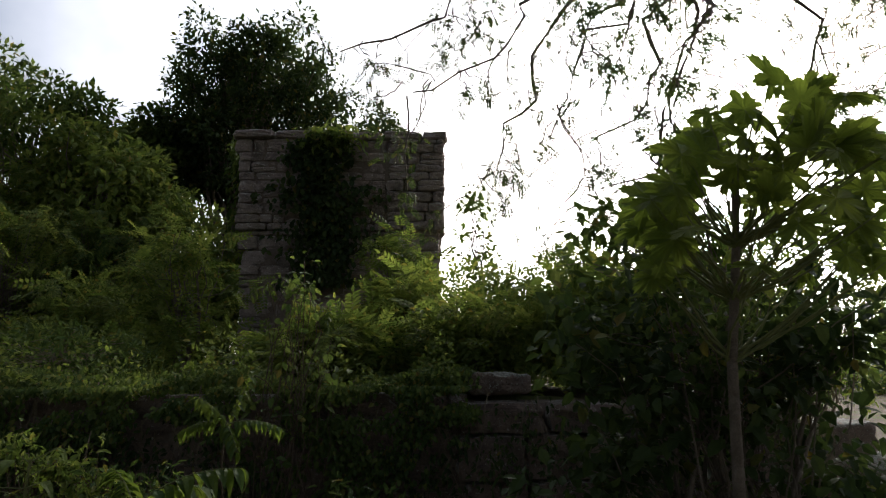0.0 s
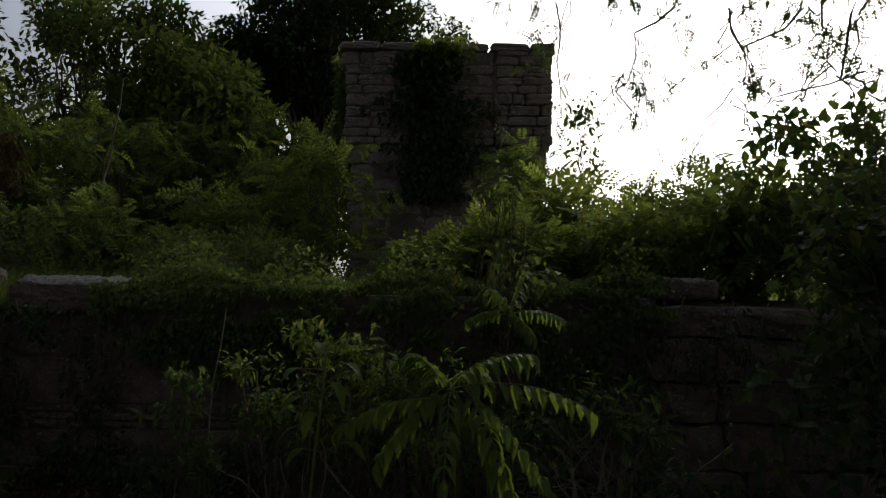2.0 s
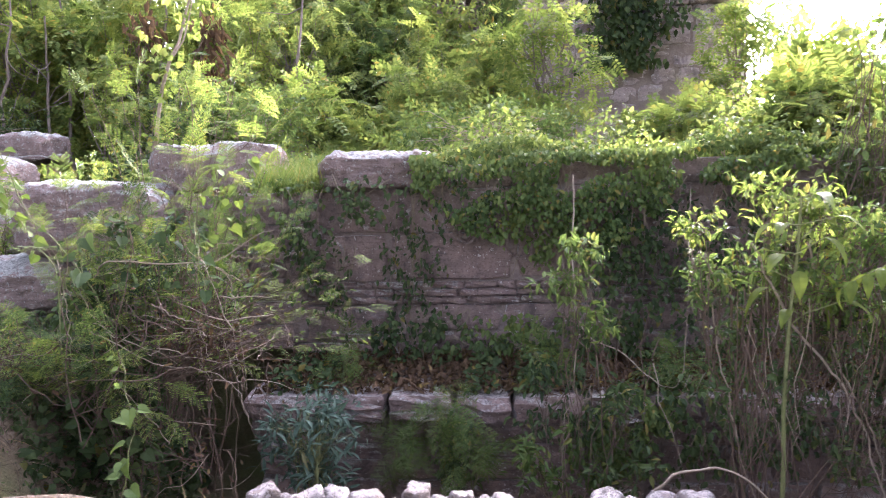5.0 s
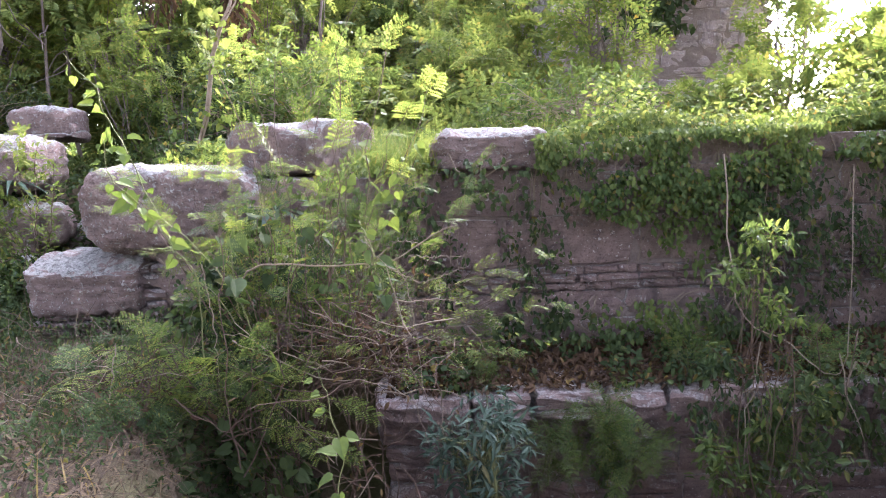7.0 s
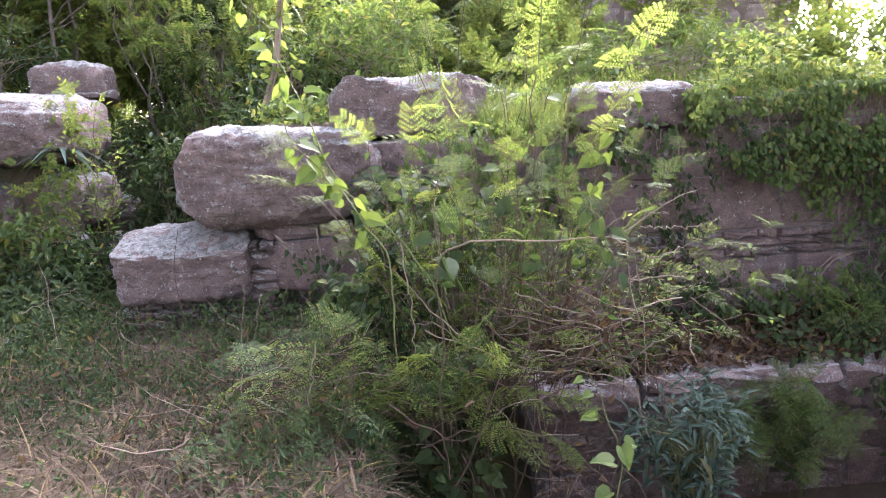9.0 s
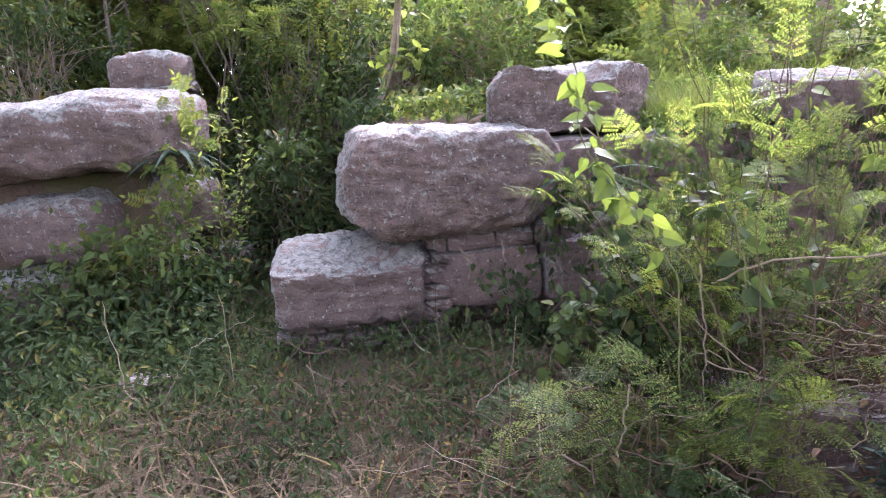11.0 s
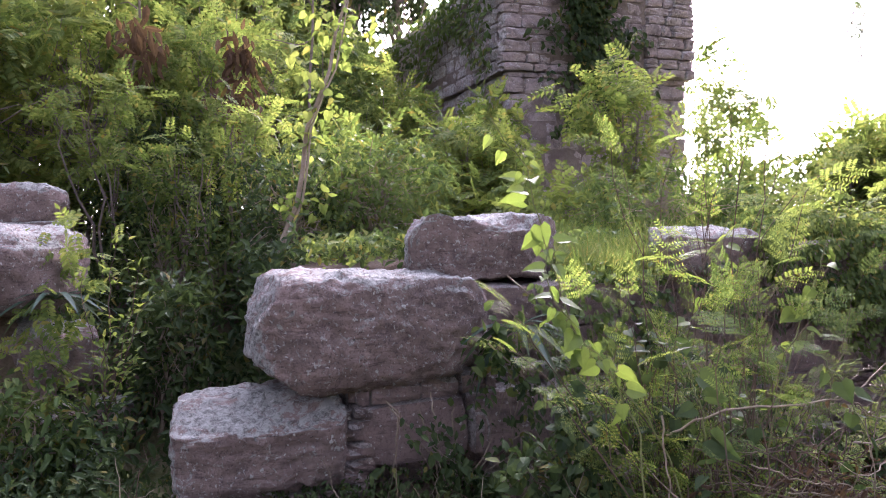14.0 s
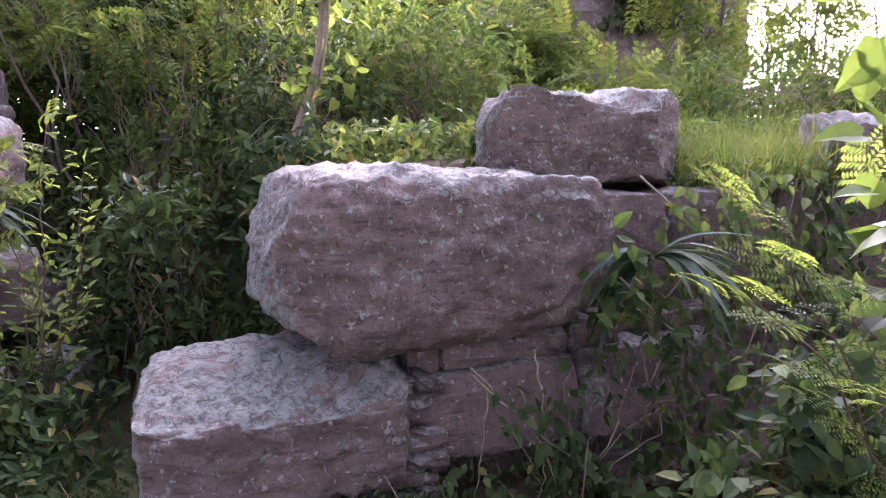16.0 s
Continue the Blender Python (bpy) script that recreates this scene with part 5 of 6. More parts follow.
# most of its low clumps take the dark leaf colour, as painted shade
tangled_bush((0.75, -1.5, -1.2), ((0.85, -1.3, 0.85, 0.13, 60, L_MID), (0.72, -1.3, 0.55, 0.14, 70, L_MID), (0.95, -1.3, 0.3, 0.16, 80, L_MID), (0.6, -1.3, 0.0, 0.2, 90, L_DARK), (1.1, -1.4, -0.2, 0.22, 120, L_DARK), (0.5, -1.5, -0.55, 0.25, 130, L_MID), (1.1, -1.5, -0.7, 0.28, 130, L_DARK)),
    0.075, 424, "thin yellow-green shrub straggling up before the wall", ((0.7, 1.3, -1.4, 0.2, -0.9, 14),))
tree("bank_bush", (3.6, -1.8, -1.2), (3.5, -1.7, 0.3), (0.9, 0.4, 0.7), 70, 0.22, 22, T_SIMPLE, 0.09, L_DARK, "dark small-leaved bush in the shade of the bank", "bush", 0.02, 6, 422, "bank shrubs", M_TWIG, 0.5, -0.35)
def liana(points, seed, radius=0.006, label="dry bare creeper stem hanging in front of the wall"):
    rs = np.random.RandomState(seed)
    pts = np.asarray(points, float)
    s = np.linspace(0, 1, len(pts))
    u = np.linspace(0, 1, 26)
    k = np.stack([np.interp(u, s, pts[:, c]) for c in range(3)], -1)
    for _ in range(3):
        k[1:-1] = (k[:-2] + 2 * k[1:-1] + k[2:]) / 4
    k[1:-1] += rs.normal(0, 0.006, (24, 3))
    v, f = tube(k - k[0], np.linspace(radius, radius * 0.5, 26), 5)
    ob = new("dry_liana", mesh_from("dry_liana", v, f, M_TWIG, True))
    ob.location = k[0]
    tagged(ob, label, "liana", "dry lianas")


liana(((0.85, -0.6, 1.3), (0.79, -0.95, 0.18), (1.14, -1.0, 0.06), (1.34, -1.0, -0.15), (1.49, -1.0, -0.25), (1.59, -1.0, -0.11), (1.66, -0.8, 1.2)), 1)
liana(((1.4, -1.7, 0.95), (1.46, -1.8, 0.43), (1.62, -1.8, 0.33), (1.85, -1.75, 0.75)), 2)
liana(((1.7, -1.9, 0.9), (1.89, -2.0, 0.44), (2.13, -2.0, 0.18), (2.29, -2.0, -0.14), (2.5, -2.0, -0.9)), 3, 0.009)
liana(((1.45, -1.9, 0.85), (1.5, -1.9, 0.45), (1.62, -1.95, -0.2), (1.8, -2.0, -0.9)), 4)
liana(((2.0, -1.9, 0.9), (2.1, -1.9, 0.5), (2.17, -1.9, 0.21), (2.42, -1.9, -0.25), (2.5, -1.9, -0.9)), 5, 0.008)
liana(((0.7, -2.4, -0.8), (1.13, -2.4, -0.23), (1.44, -2.4, -0.18), (1.9, -2.4, -0.6)), 6, 0.010)
PALE = "pale dry twig reaching sideways out of the shrub"
liana(((-2.36, -1.6, 0.72), (-2.18, -1.75, 0.86), (-1.8, -1.75, 0.82), (-1.5, -1.75, 0.82), (-1.36, -1.75, 0.87), (-1.19, -1.75, 1.0), (-1.08, -1.75, 1.02)), 70, 0.0055, PALE)
liana(((-1.95, -1.65, 0.55), (-1.7, -1.75, 0.46), (-1.44, -1.75, 0.41), (-1.2, -1.75, 0.36)), 71, 0.004, PALE)
liana(((-2.4, -1.65, 0.39), (-2.13, -1.75, 0.3), (-1.93, -1.75, 0.17), (-1.5, -1.75, 0.14), (-1.35, -1.75, -0.02), (-1.29, -1.75, -0.24)), 72, 0.0045, PALE)
liana(((-1.5, -1.75, 0.82), (-1.38, -1.75, 0.74), (-1.34, -1.75, 0.44), (-1.31, -1.75, 0.01)), 73, 0.0035, PALE)
liana(((-1.5, -1.75, 0.82), (-1.3, -1.76, 0.70), (-1.05, -1.76, 0.78)), 74, 0.004, PALE)
liana(((-1.36, -1.75, 0.86), (-1.2, -1.74, 0.84), (-0.95, -1.74, 0.86)), 75, 0.0035, PALE)
liana(((-1.6, -1.75, 0.80), (-1.42, -1.76, 0.95), (-1.22, -1.76, 0.92)), 76, 0.0035, PALE)
liana(((-2.9, -2.0, 0.5), (-2.96, -2.02, 0.15), (-2.9, -2.05, -0.1)), 77, 0.003, PALE)
liana(((-2.5, -1.75, 0.86), (-2.46, -1.75, 0.49), (-2.47, -1.75, 0.12)), 78, 0.004, PALE)
liana(((-1.9, -0.35, 0.2), (-2.2, -0.5, 0.45), (-2.55, -0.4, 0.42), (-2.75, -0.42, 0.62)), 60, 0.004)
liana(((-3.0, -0.42, 0.7), (-2.98, -0.48, 0.4), (-3.02, -0.46, 0.05)), 61, 0.005)
liana(((-4.9, -0.9, 0.1), (-4.7, -0.8, 0.4), (-4.4, -0.75, 0.5)), 63, 0.003, "pale dry stem leaning across the passage mouth")


def big_leaf_plant(base, hub, count, leaf, seed, label, droop=0.5):
    """A stem with long drooping compound leaves, each leaflet a piece."""
    rs = np.random.RandomState(seed)
    base, hub = np.asarray(base, float), np.asarray(hub, float)
    root = thing("broad_leaved_sapling", base, label, "sapling", "broad-leaved saplings")
    p = wobble((0, 0, -0.05), hub - base, 9, 0.08, rs)
    v, f = tube(p, np.linspace(0.016, 0.007, 9), 6)
    part("stem", mesh_from("stem", v, f, M_STEM, True), root)
    shapes = [mesh_from("leaf", t_long(7, rs.uniform(0.36, 0.46), rs.uniform(0.5, 0.9))[0], T_LONG[1], L_PAPAYA) for _ in range(4)]
    for k in range(count):
        a = k * 2.399 + rs.uniform(-0.3, 0.3)
        at = p[-1] * (1 - 0.3 * (k / count)) + rs.normal(0, 0.02, 3)
        stalk_end = at + np.array([math.cos(a) * 0.16, math.sin(a) * 0.16, rs.uniform(0.0, 0.12)])
        d = Vector((math.cos(a), math.sin(a), rs.uniform(-0.7, 0.25))).normalized()
        side = Vector((0, 0, 1)).cross(d).normalized()
        m = Matrix((d, side, d.cross(side))).transposed().to_4x4()
        vv, ff = tube(np.array([at, stalk_end]), (0.004, 0.003), 4)
        part("leaf_stalk", mesh_from("leaf_stalk", vv, ff, M_STEM), root)
        part("leaf", shapes[k % 4], root, "", Matrix.Translation(Vector(stalk_end)) @ m @ Matrix.Scale(leaf * rs.uniform(0.7, 1.1), 4))
    return root


big_leaf_plant((1.8, -2.05, -1.2), (1.9, -2.05, 1.16), 22, 0.17, 431, "sapling with bright drooping leaves above the bush")


def pinnate_sapling(base, hub, ends, leaflet, seed, label):
    """A pale stem with long arching compound leaves; every leaflet is a piece."""
    rs = np.random.RandomState(seed)
    base, hub = np.asarray(base, float), np.asarray(hub, float)
    root = thing("pinnate_sapling", base, label, "sapling", "broad-leaved saplings")
    tv, tf = tube(wobble((0, 0, -0.05), hub - base, 10, 0.08, rs), np.linspace(0.010, 0.005, 10), 6)
    part("stem", mesh_from("stem", tv, tf, M_BROWN, True), root)
    shapes = [mesh_from("leaflet", t_long(6, rs.uniform(0.36, 0.44), rs.uniform(0.5, 1.0))[0], t_long(6)[1], L_PAPAYA if k != 1 else L_MID) for k in range(4)]
    for e in ends:
        a, e = hub - base + rs.normal(0, 0.03, 3), np.asarray(e, float) - base
        u = np.linspace(0, 1, 12)[:, None]
        q = a + (e - a) * u + np.array([0, 0, 1.0]) * (0.22 * np.linalg.norm((e - a)[:2]) * u * (1 - u) * 2)
        tv, tf = tube(q, np.linspace(0.0045, 0.002, 12), 4)
        part("leaf_stalk", mesh_from("leaf_stalk", tv, tf, M_STEM, True), root)
        t = unit(np.gradient(q, axis=0))
        pairs = 9
        for k in range(2 * pairs + 1):
            s = 0.18 + 0.82 * (k // 2) / pairs if k < 2 * pairs else 1.0
            p = np.array([np.interp(s, u[:, 0], q[:, c]) for c in range(3)])
            tt = t[min(11, int(s * 11))]
            side = unit(np.cross(tt, (0, 0, 1.0))) * (1 if k % 2 else -1)
            d = Vector(unit(tt * 0.45 + side * (0 if k == 2 * pairs else 1.0) + np.array([0, 0, -0.45]) + rs.normal(0, 0.15, 3)))
            w = Vector((0, 0, 1)).cross(d).normalized()
            m = Matrix((d, w, d.cross(w))).transposed().to_4x4()
            part("leaflet", shapes[k % 4], root, "", Matrix.Translation(Vector(p)) @ m @ Matrix.Scale(leaflet * rs.uniform(0.8, 1.1) * (1 - 0.3 * abs(s - 0.6)), 4))
    return root


pinnate_sapling((2.75, -2.25, -1.2), (2.66, -2.35, 0.96), ((2.0, -2.3, 0.70), (3.42, -2.3, 0.82), (3.28, -2.4, 0.25), (2.25, -2.5, 0.58), (2.95, -2.75, 0.45), (3.12, -2.2, 1.12), (2.4, -2.15, 1.12), (2.6, -2.8, 0.58), (3.0, -2.55, 0.30), (2.85, -1.85, 0.95)), 0.15, 430, "sapling with long drooping glossy compound leaves in the trench")
pinnate_sapling((3.05, -2.0, -1.2), (2.98, -2.1, 1.35), ((2.72, -2.1, 1.30), (3.3, -2.1, 1.32), (3.1, -2.3, 1.22), (2.85, -2.2, 1.5), (3.1, -2.0, 1.62)), 0.085, 432, "slim sapling with yellow-green compound leaves beside the bush")

# papaya-like plant
def lobed_plant(base, top, seed):
    rs = np.random.RandomState(seed)
    base, top = np.asarray(base, float), np.asarray(top, float)
    root = thing("lobed_leaf_tree", base, "young tree with large deeply lobed sunlit leaves on long stalks", "tree")
    p = wobble((0, 0, -0.1), top - base, 12, 0.10, rs)
    v, f = tube(p, np.linspace(0.05, 0.022, 12), 8)
    part("trunk", mesh_from("trunk", v, f, M_BARK, True), root)
    shapes = []
    for _ in range(5):
        w = np.array(T_LOBED[0])
        w = w * np.array([1, rs.uniform(0.9, 1.1), rs.uniform(0.6, 1.7)])
        shapes.append(mesh_from("leaf", w, T_LOBED[1], L_PAPAYA))
    for k in range(120):
        a = k * 2.399 + rs.uniform(-0.3, 0.3)
        u = rs.uniform(0.35, 1.0) ** 0.5
        h = rs.uniform(-0.75, 1.0)
        ring = math.sqrt(max(0.05, 1 - h * h)) * u
        at = p[min(11, int(8.2 + 1.9 * (h + 1)))]
        end = np.array([top[0] - base[0] + 0.03 + math.cos(a) * ring * (0.72 - 0.36 * min(0, h)) + 0.16 + 0.1 * h, math.sin(a) * ring * 0.6, top[2] - base[2] - 0.06 + h * 0.68 * u])
        q = wobble(at, end, 7, 0.05, rs, 0.03)
        v, f = tube(q, np.linspace(0.009, 0.004, 7), 5)
        part("leaf_stalk", mesh_from("leaf_stalk", v, f, M_STEM, True), root)
        d = Vector((math.cos(a) * 0.8, math.sin(a) * 0.4, rs.uniform(-0.7, 0.5) + 0.4 * h)).normalized()
        up = Vector((rs.normal(0, 0.35), rs.normal(0, 0.35) - 0.9, 0.55)).normalized()
        side = up.cross(d).normalized()
        m = Matrix((d, side, d.cross(side))).transposed().to_4x4()
        part("leaf", shapes[k % 5], root, "", Matrix.Translation(Vector(end)) @ m @ Matrix.Scale(rs.uniform(0.13, 0.215), 4))
    return root


lobed_plant((5.72, -2.4, -0.9), (5.85, -2.4, 2.68), 440)
tree("round_leaved_tree", (7.2, 0.6, 0.2), (6.4, 0.45, 2.7), (1.2, 0.6, 0.75), 55, 0.26, 14, T_OVAL, 0.14, L_MID, "round-leaved small tree with an outstretched twig", "tree", 0.05, 2, 441, "", M_BARK, 0.5, -0.3)
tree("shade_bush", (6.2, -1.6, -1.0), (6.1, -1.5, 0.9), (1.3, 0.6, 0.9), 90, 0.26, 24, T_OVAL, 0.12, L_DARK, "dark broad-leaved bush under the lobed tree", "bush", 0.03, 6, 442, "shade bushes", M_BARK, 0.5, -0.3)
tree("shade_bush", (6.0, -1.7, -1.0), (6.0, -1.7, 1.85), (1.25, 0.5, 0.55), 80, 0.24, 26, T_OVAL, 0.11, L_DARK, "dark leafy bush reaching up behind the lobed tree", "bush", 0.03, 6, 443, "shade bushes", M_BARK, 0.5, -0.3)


# overhanging feathery tree: limbs reach in from a trunk beyond the wall end
def overhanging_tree(base, seed):
    rs = np.random.RandomState(seed)
    base = np.asarray(base, float)
    root = thing("overhanging_tree", base, "thin-limbed feathery tree arching its bare branches over the ruin", "tree")
    fork = np.array([-4.4, -0.6, 9.2])
    p = wobble((0, 0, -0.1), fork, 10, 0.3, rs)
    v, f = tube(p, np.linspace(0.24, 0.13, 10), 9)
    part("trunk", mesh_from("trunk", v, f, M_BARK, True), root)
    tips, twigs = [], []
    ends = ((-7.6, -1.2, 5.0), (-6.0, -2.2, 4.4), (-5.0, -2.9, 3.6), (-4.4, -1.0, 4.2), (-3.2, -2.6, 3.9), (-6.8, 0.3, 6.4), (-2.2, -3.4, 4.6), (-1.6, -1.6, 3.9), (-8.6, -0.4, 5.9), (-5.4, -0.2, 5.4), (-6.6, 0.2, 4.3), (-5.4, -0.8, 4.0))
    for e in ends:
        e = np.asarray(e, float) - np.array([2.4, 0, 0])
        mid = fork + (e - fork) * 0.55 + np.array([0, 0, 0.9])
        q = np.concatenate([wobble(fork, mid, 8, 0.8, rs), wobble(mid, e, 12, 1.0, rs, -0.25)[1:]])
        v, f = tube(q, np.linspace(0.06, 0.010, len(q)), 6)
        part("limb", mesh_from("limb", v, f, M_BARK, True), root)
        for k in range(26):
            i = rs.randint(7, len(q))
            end = q[i] + rs.normal(0, 1, 3) * np.array([0.45, 0.5, 0.35]) + np.array([0, 0, -0.55])
            tw = wobble(q[i], end, 7, 0.22, rs, -0.04)
            twigs.append(tube(tw, np.linspace(0.012, 0.004, 7), 4))
            tips += [tw[j] for j in (3, 4, 5, 6)]
            for _ in range(2):
                e2 = tw[4] + rs.normal(0, 0.28, 3) + np.array([0, 0, -0.15])
                t2 = wobble(tw[4], e2, 5, 0.1, rs)
                twigs.append(tube(t2, np.linspace(0.006, 0.003, 5), 3))
                tips += [t2[2], t2[4]]
    v, f = joined(twigs)
    part("twig_work", mesh_from("twig_work", v, f, M_BARK, True), root)["kind"] = "stuff"
    tips = np.array(tips)
    tips = tips[rs.uniform(0, 1, len(tips)) < 0.8]
    v, f = foliage(rs, tips, np.full(len(tips), 0.12), 3, T_FEATHER, 0.145, 0.6, -0.6)
    part("crown", mesh_from("crown", v, f, L_DARK), root)


overhanging_tree((14.0, 3.2, 0.0), 450)

# slender leaning stem in the passage
rs = np.random.RandomState(71)
base = np.array([-3.62, 1.45, 0.75])
root = thing("slender_tree", base, "slender leaning stem wrapped with dry creeper in the passage", "tree")
p = np.concatenate([wobble((0, 0, 0), (0.08, 0, 0.75), 6, 0.06, rs), wobble((0.08, 0, 0.75), (0.75, 0.1, 3.0), 9, 0.14, rs)[1:]])
v, f = tube(p, np.linspace(0.03, 0.010, len(p)), 7)
part("trunk", mesh_from("trunk", v, f, M_TWIG, True), root)
v, f = tube(p + np.array([0.02, -0.02, 0]) + rs.normal(0, 0.02, p.shape), np.linspace(0.014, 0.006, len(p)), 5)
part("creeper_stem", mesh_from("creeper_stem", v, f, M_TWIG, True), root)
sp = np.array([p[i] + rs.normal(0, 0.12, 3) for i in rs.randint(5, len(p), 40)])
v, f = foliage(rs, sp, np.full(len(sp), 0.12), 6, T_HEART, 0.075, 0.5, -0.3)
part("crown", mesh_from("crown", v, f, L_BRIGHT), root)

# strap-leaved plants rooted in the joints
def strap_plant(at, count, length, seed, label):
    rs = np.random.RandomState(seed)
    root = thing("strap_leaved_plant", at, label, "plant", "strap-leaved plants")
    shapes = [mesh_from("leaf", np.array(t_long(8, rs.uniform(0.11, 0.17), rs.uniform(0.5, 1.0))[0]), T_STRAP[1], L_GREY if i % 2 else L_DARK) for i in range(4)]
    for k in range(count):
        a = rs.uniform(math.pi * 0.95, math.pi * 2.05)
        d = Vector((math.cos(a), math.sin(a), rs.uniform(-0.1, 0.9))).normalized()
        side = Vector((0, 0, 1)).cross(d).normalized()
        m = Matrix((d, side, d.cross(side))).transposed().to_4x4()
        part("leaf", shapes[k % 4], root, "", m @ Matrix.Scale(length * rs.uniform(0.6, 1.1), 4))


strap_plant((-2.42, -0.32, 0.98), 15, 0.42, 460, "dark strap-leaved plant rooted under the huge block")
strap_plant((-4.98, 0.72, 1.22), 16, 0.38, 461, "dark strap-leaved plant in the side of the pier")

# leaves over the pier and the passage
for i, (cx, cy, cz, r, n) in enumerate(((-5.05, 0.55, 1.0, 0.3, 36), (-5.5, 0.45, 0.55, 0.4, 180), (-4.9, 0.8, 1.45, 0.3, 40), (-2.75, 0.5, 1.45, 0.18, 90), (-2.62, -0.42, 0.85, 0.22, 70))):
    rs = np.random.RandomState(500 + i)
    P = np.array([cx, cy, cz]) + rs.normal(0, 0.45, (n, 3)) * np.array([r, r * 0.4, r])
    mat_of_leaves("pier_creeper", P, rs, T_OVAL if i % 2 or i == 4 else T_PIN, 0.08 if i % 2 or i == 4 else 0.14, L_MID if i % 2 or i == 4 else L_BRIGHT, "leafy green creeper over the pier stones", "creeper", None, (0, -0.7, 0.7), "", None, "pier creepers")

# leaves down the terrace bank beside the passage, and litter on the ledge
rs = np.random.RandomState(515)
n = 4200
y = rs.uniform(0.7, 5.5, n)
P = np.stack([-3.62 + rs.normal(0, 0.12, n), y, rs.uniform(0.15, 1.5, n)], -1)
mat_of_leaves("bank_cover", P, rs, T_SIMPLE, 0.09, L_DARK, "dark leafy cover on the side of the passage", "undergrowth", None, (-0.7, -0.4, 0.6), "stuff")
n = 2400
P = np.stack([-5.12 + rs.normal(0, 0.08, n), rs.uniform(1.0, 5.0, n), rs.uniform(0.2, 1.3, n)], -1)
P = P[rs.uniform(0, 1, n) < 0.35 + 0.65 * smooth_step(1.6, 2.2, P[:, 1])]
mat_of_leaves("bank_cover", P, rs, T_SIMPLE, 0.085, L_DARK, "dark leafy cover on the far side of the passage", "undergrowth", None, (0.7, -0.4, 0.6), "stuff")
n = 5200
x, y = rs.uniform(-5.1, -3.5, n), rs.uniform(0.3, 6.5, n)
P = np.stack([x, y, ground_height(x, y) + rs.uniform(0.0, 0.35, n)], -1)
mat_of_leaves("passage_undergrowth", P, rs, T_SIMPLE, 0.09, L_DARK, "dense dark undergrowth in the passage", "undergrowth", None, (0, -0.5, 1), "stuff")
n = 2600
x, y = rs.uniform(-2.75, -2.2, n), rs.uniform(-2.1, -0.4, n)
P = np.stack([x, y, ground_height(x, y) + rs.uniform(0.0, 0.16, n)], -1)
mat_of_leaves("trench_vine", P, rs, T_HEART, 0.062, L_DARK, "broad-leaved vine covering the side of the trench", "vine", None, (0.4, -0.5, 0.8), "stuff")
n = 4200
x, y = rs.uniform(-7.0, -4.9, n), rs.uniform(1.2, 5.0, n)
P = np.stack([x, y, ground_height(x, y) + rs.uniform(0.0, 0.3, n)], -1)
P = P[~((P[:, 0] > -6.6) & (P[:, 1] < 2.6) & (P[:, 2] < 1.9) & (P[:, 0] < -4.95))]
mat_of_leaves("pier_undergrowth", P, rs, T_SIMPLE, 0.09, L_MID, "green weeds round the back of the pier", "undergrowth", None, (0, -0.4, 1), "stuff")
n = 9000
x = rs.uniform(-1.6, 4.6, n)
P = np.stack([x, rs.uniform(-0.86, 0.0, n), -0.29 + rs.uniform(0, 0.04, n)], -1)
P[:, 2] += 0.06 * smooth_step(-0.7, -0.1, P[:, 1])
mat_of_leaves("leaf_litter", P, rs, T_SIMPLE, 0.07, L_DRY, "brown fallen leaves lying on the ledge", "leaf litter", None, (0, 0, 1), "stuff")
n = 5200
x = rs.uniform(-1.5, 5.5, n)
x = x[(np.sin(x * 3.7) + np.sin(x * 9.1 + 1) > -0.3) & ((x < -0.95) | (x > 0.4) | (np.sin(x * 11) > 0.2))]
P = np.stack([x, rs.uniform(-0.92, 0.0, len(x)), -0.28 + 0.14 * rs.uniform(0, 1, len(x)) ** 1.5], -1)
mat_of_leaves("ledge_weeds", P, rs, T_OVAL, 0.06, L_DARK, "dark low weeds creeping over the ledge", "weeds", None, (0, -0.5, 1), "stuff")
n = 1500
x, y = rs.uniform(-3.5, -1.1, n), rs.uniform(0.45, 1.5, n)
P = np.stack([x, y, ground_height(x, y) + rs.uniform(0.0, 0.18, n)], -1)
P = P[~((P[:, 0] > -3.0) & (P[:, 0] < -1.55) & (P[:, 1] < 0.85))]
mat_of_leaves("block_side_weeds", P, rs, T_OVAL, 0.06, L_BRIGHT, "bright weeds growing behind the huge blocks", "weeds", None, (0, -0.4, 1), "stuff")
n = 7000
x, y = rs.uniform(-3.4, 4.6, n), rs.uniform(0.35, 3.5, n)
P = np.stack([x, y, ground_height(x, y) + rs.uniform(0.0, 0.2, n)], -1)
mat_of_leaves("terrace_undergrowth", P, rs, T_SIMPLE, 0.08, L_MID, "low green weeds on the terrace", "undergrowth", None, (0, -0.3, 1), "stuff")

# low herbs and straw on the bank
rs = np.random.RandomState(81)
n = 19000
x, y = rs.uniform(-5.6, -2.3, n), rs.uniform(-2.1, 0.3, n)
keep = rs.uniform(0, 1, n) < (0.3 + 0.7 * np.sin(x * 3 + y) ** 2) * smooth_step(-2.2, -1.3, y)
x, y = x[keep], y[keep]
P = np.stack([x, y, ground_height(x, y) + rs.uniform(0.01, 0.20, len(x)) * smooth_step(-2.2, -0.8, y)], -1)
mat_of_leaves("low_herbs", P, rs, T_SIMPLE, 0.042, L_DARK, "low leafy weeds at the foot of the wall", "weeds", np.tile((0, 0, 0.5), (len(P), 1)), (0, -0.3, 1), "stuff")
n = 5200
x, y = rs.uniform(-6.5, -4.6, n), rs.uniform(-0.9, 0.7, n)
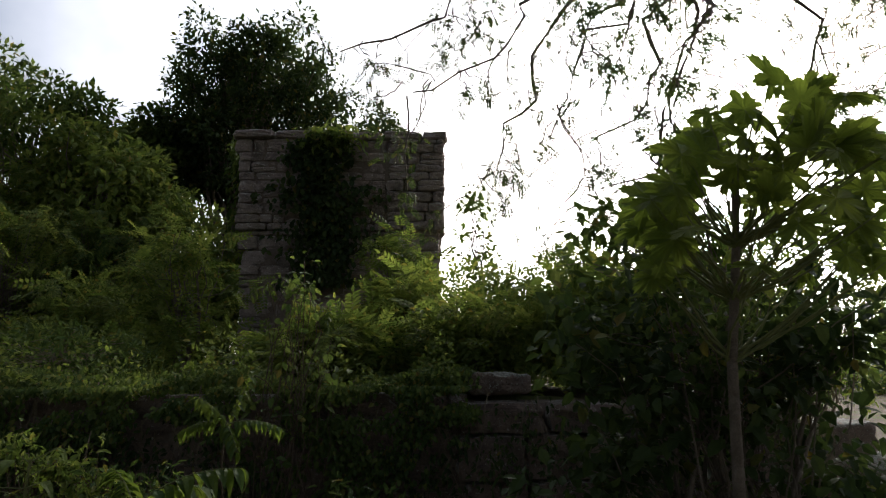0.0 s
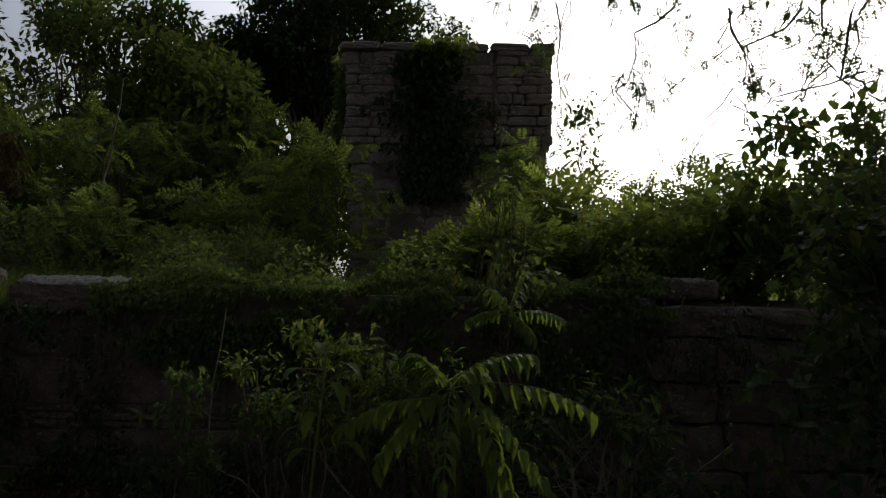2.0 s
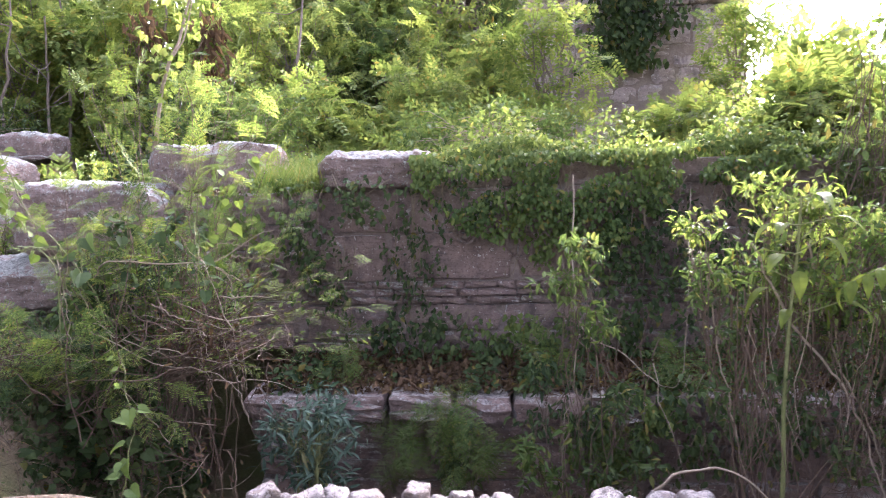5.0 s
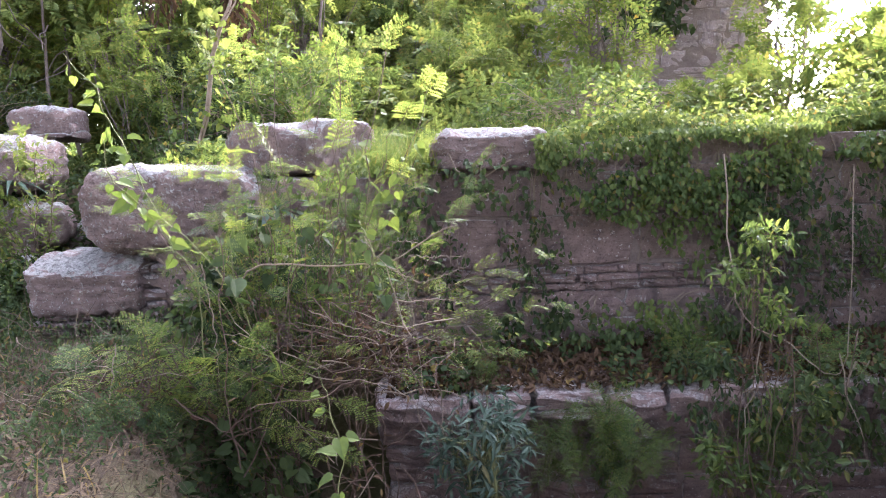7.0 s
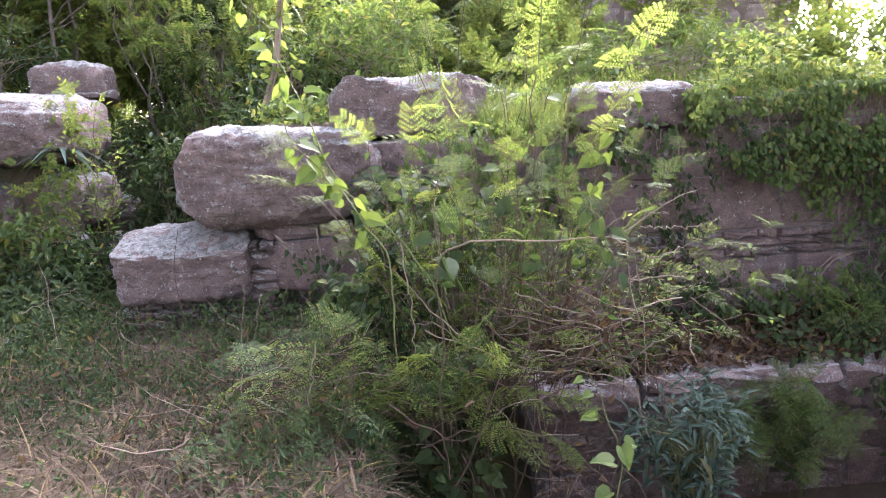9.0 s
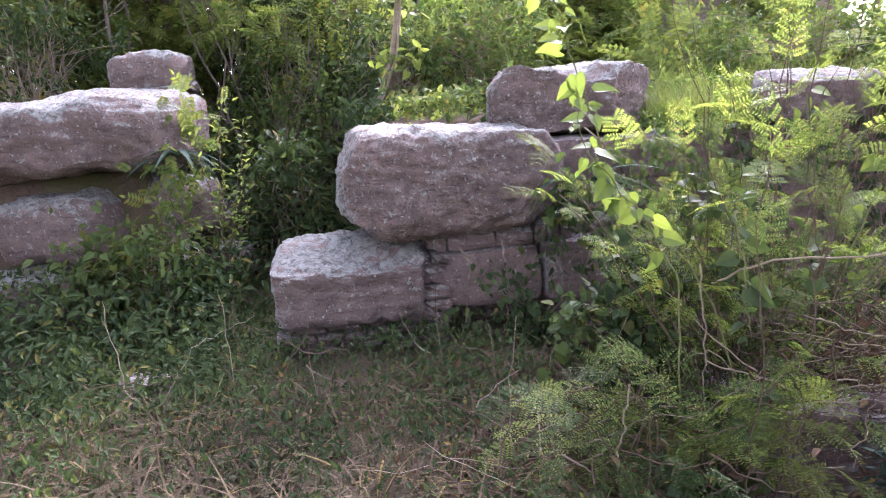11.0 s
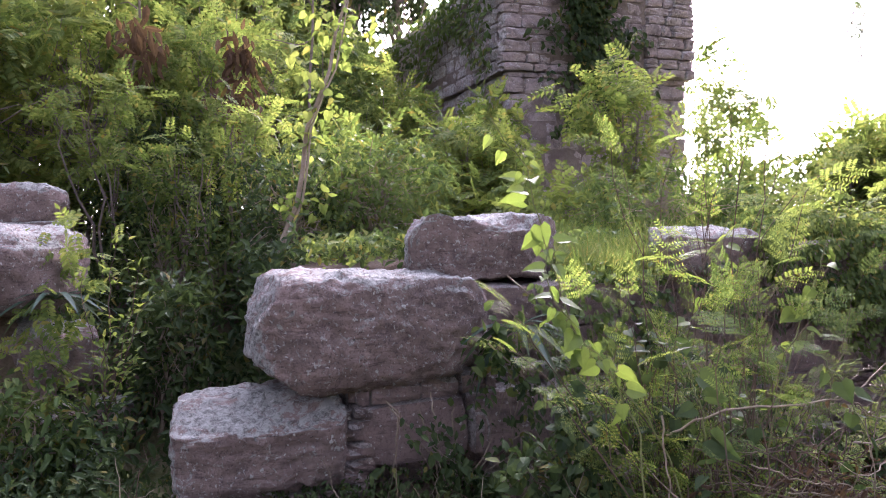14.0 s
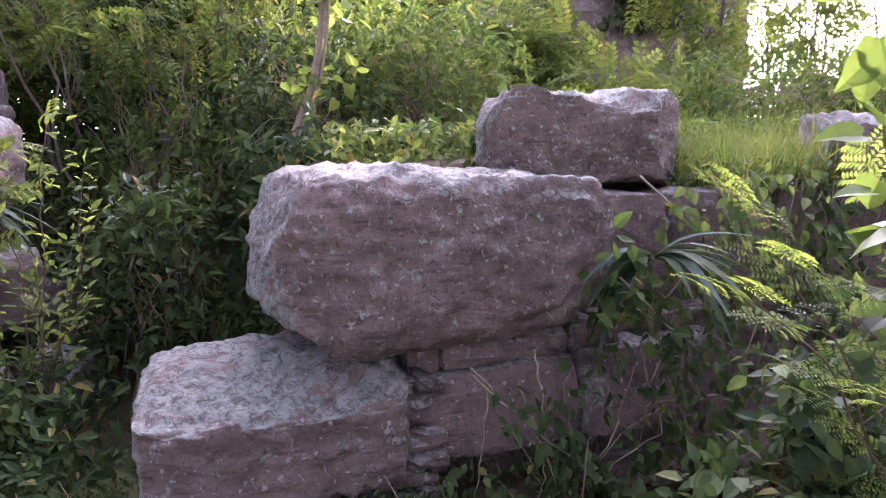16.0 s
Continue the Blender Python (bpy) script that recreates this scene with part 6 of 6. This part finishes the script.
P = np.stack([x, y, ground_height(x, y) + rs.uniform(0.01, 0.5, n) * smooth_step(-1.2, 0.5, y)], -1)
mat_of_leaves("low_herbs", P, rs, T_SIMPLE, 0.065, L_DARK, "dark leafy weeds below the pier", "weeds", None, (0, -0.5, 1), "stuff")
n = 10000
x, y = rs.uniform(-4.6, -2.3, n), rs.uniform(-3.0, -0.9, n)
keep = rs.uniform(0, 1, n) < (0.25 + 0.75 * np.sin(x * 4 + 2 * y) ** 2) * smooth_step(-4.4, -3.2, x) * (0.35 + 0.65 * smooth_step(-2.9, -2.0, y))
x, y = x[keep], y[keep]
P = np.stack([x, y, ground_height(x, y) + rs.uniform(0.01, 0.26, len(x)) ** 1.3], -1)
mat_of_leaves("low_herbs", P, rs, T_SIMPLE, 0.036, L_DARK, "dense dark weeds along the edge of the trench", "weeds", np.tile((0, 0, 0.5), (len(P), 1)), (0, -0.4, 1), "stuff")
n = 50000
x, y = rs.uniform(-7.2, -2.0, n), rs.uniform(-4.8, -0.6, n)
edge = np.minimum.reduce([(x + 7.2) / 1.4, (-2.0 - x) / 0.5, (y + 4.8) / 1.3, (-0.6 - y) / 0.4]) + 0.25 * np.sin(x * 3.1 + y) + 0.2 * np.sin(y * 4.3 - x * 1.7)
keep = rs.uniform(0, 1, n) < edge
x, y = x[keep], y[keep]
n = len(x)
P = np.stack([x, y, ground_height(x, y) + rs.uniform(0.005, 0.08, n)], -1)
root = thing("dry_straw", (-4, -2.5, 0), "matted dry straw on the bank", "straw", kind="stuff")
d = random_dirs(rs, n) * np.array([1, 1, 0.35])
v, f = scatter(t_blade(0.034, 0.3), P - np.array([-4, -2.5, 0]), d, np.tile((0, 0, 1.0), (n, 1)), rs.uniform(0.08, 0.30, n))
part("blades", mesh_from("blades", v, f, L_STRAW), root)


for i, (x, y, z, s) in enumerate(((-4.60, 3.60, 3.50, 0.30), (-3.66, 3.60, 2.97, 0.28), (-3.62, 3.60, 3.41, 0.22))):
    r2 = np.random.RandomState(700 + i)
    n = 90
    P = np.array([x, y, z]) + r2.normal(0, 0.5, (n, 3)) * np.array([s * 0.8, s * 0.6, s])
    mat_of_leaves("dead_leaf_cluster", P, r2, t_long(5, 0.3, 0.3), 0.15, L_DRY, "brown cluster of dead leaves hanging in a tree", "dead leaves", np.tile((0, 0, -1.0), (n, 1)), (0, -1, 0), "", None, "dead leaf clusters")
for i, (x, y, dx, hgt) in enumerate(((-6.3, 3.4, 0.25, 2.6), (-5.9, 4.0, -0.3, 3.0), (-6.9, 3.2, 0.5, 2.8), (-5.0, 4.2, 0.4, 3.2), (-2.9, 4.6, 0.3, 3.4), (-4.5, 5.5, -0.5, 3.6))):
    r2 = np.random.RandomState(720 + i)
    q = wobble((0, 0, -0.1), (dx, 0.2, hgt), 10, 0.25, r2)
    v, f = tube(q, np.linspace(0.03, 0.012, 10), 6)
    root = thing("bare_sapling", (x, y, ground_height(np.float64(x), np.float64(y))), "thin bare grey sapling stem among the bushes", "sapling", "bare saplings")
    part("trunk", mesh_from("trunk", v, f, M_BARK, True), root)
    for k in range(4):
        j = r2.randint(4, 9)
        w = wobble(q[j], q[j] + r2.normal(0, 0.45, 3) + np.array([0, 0, 0.3]), 6, 0.1, r2)
        v, f = tube(w, np.linspace(0.010, 0.003, 6), 4)
        part("branch", mesh_from("branch", v, f, M_BARK, True), root)


def grass_patch(x0, x1, y0, y1, n, length, seed, label, mat=None):
    rs = np.random.RandomState(seed)
    x, y = rs.uniform(x0, x1, n), rs.uniform(y0, y1, n)
    c = np.array([(x0 + x1) / 2, (y0 + y1) / 2, 0])
    P = np.stack([x, y, ground_height(x, y)], -1) - c
    d = unit(rs.normal(0, 0.4, (n, 3)) + np.array([0, 0, 1.0]))
    root = thing("grass", c, label, "grass", kind="stuff")
    v, f = scatter(T_BLADE, P, d, random_dirs(rs, n), length * rs.uniform(0.5, 1.2, n))
    part("blades", mesh_from("blades", v, f, mat or L_GRASS), root)


rs = np.random.RandomState(605)
n = 1500
P = np.stack([rs.uniform(-1.85, -1.15, n), rs.uniform(-0.12, 0.75, n), 1.2 + rs.uniform(0, 0.10, n)], -1)
mat_of_leaves("wall_top_grass", P, rs, t_blade(0.04, 0.4), 0.24, L_GRASS, "tufts of green grass on the wall top between blocks", "grass", np.tile((0, -0.2, 1.3), (n, 1)), None, "stuff")
n = 700
P = np.stack([rs.uniform(-1.95, -1.1, n), rs.uniform(-0.2, 0.7, n), 1.2 + 0.14 * rs.uniform(0, 1, n)], -1)
mat_of_leaves("wall_top_weeds", P, rs, T_OVAL, 0.055, L_MID, "small weeds on the wall top between blocks", "weeds", None, (0, -0.5, 1), "stuff")
grass_patch(-2.0, 4.6, 0.6, 2.2, 5200, 0.32, 601, "long green grass on the terrace behind the wall")
grass_patch(-6.0, -3.4, -2.0, -0.4, 3000, 0.16, 602, "thin green grass among the straw", L_DARK)
grass_patch(-2.4, 3.0, -4.2, -3.1, 2600, 0.10, 603, "short dry grass on the bank edge", L_STRAW)
grass_patch(8.5, 30, 2, 26, 9000, 0.22, 604, "sunlit field grass beyond the wall")
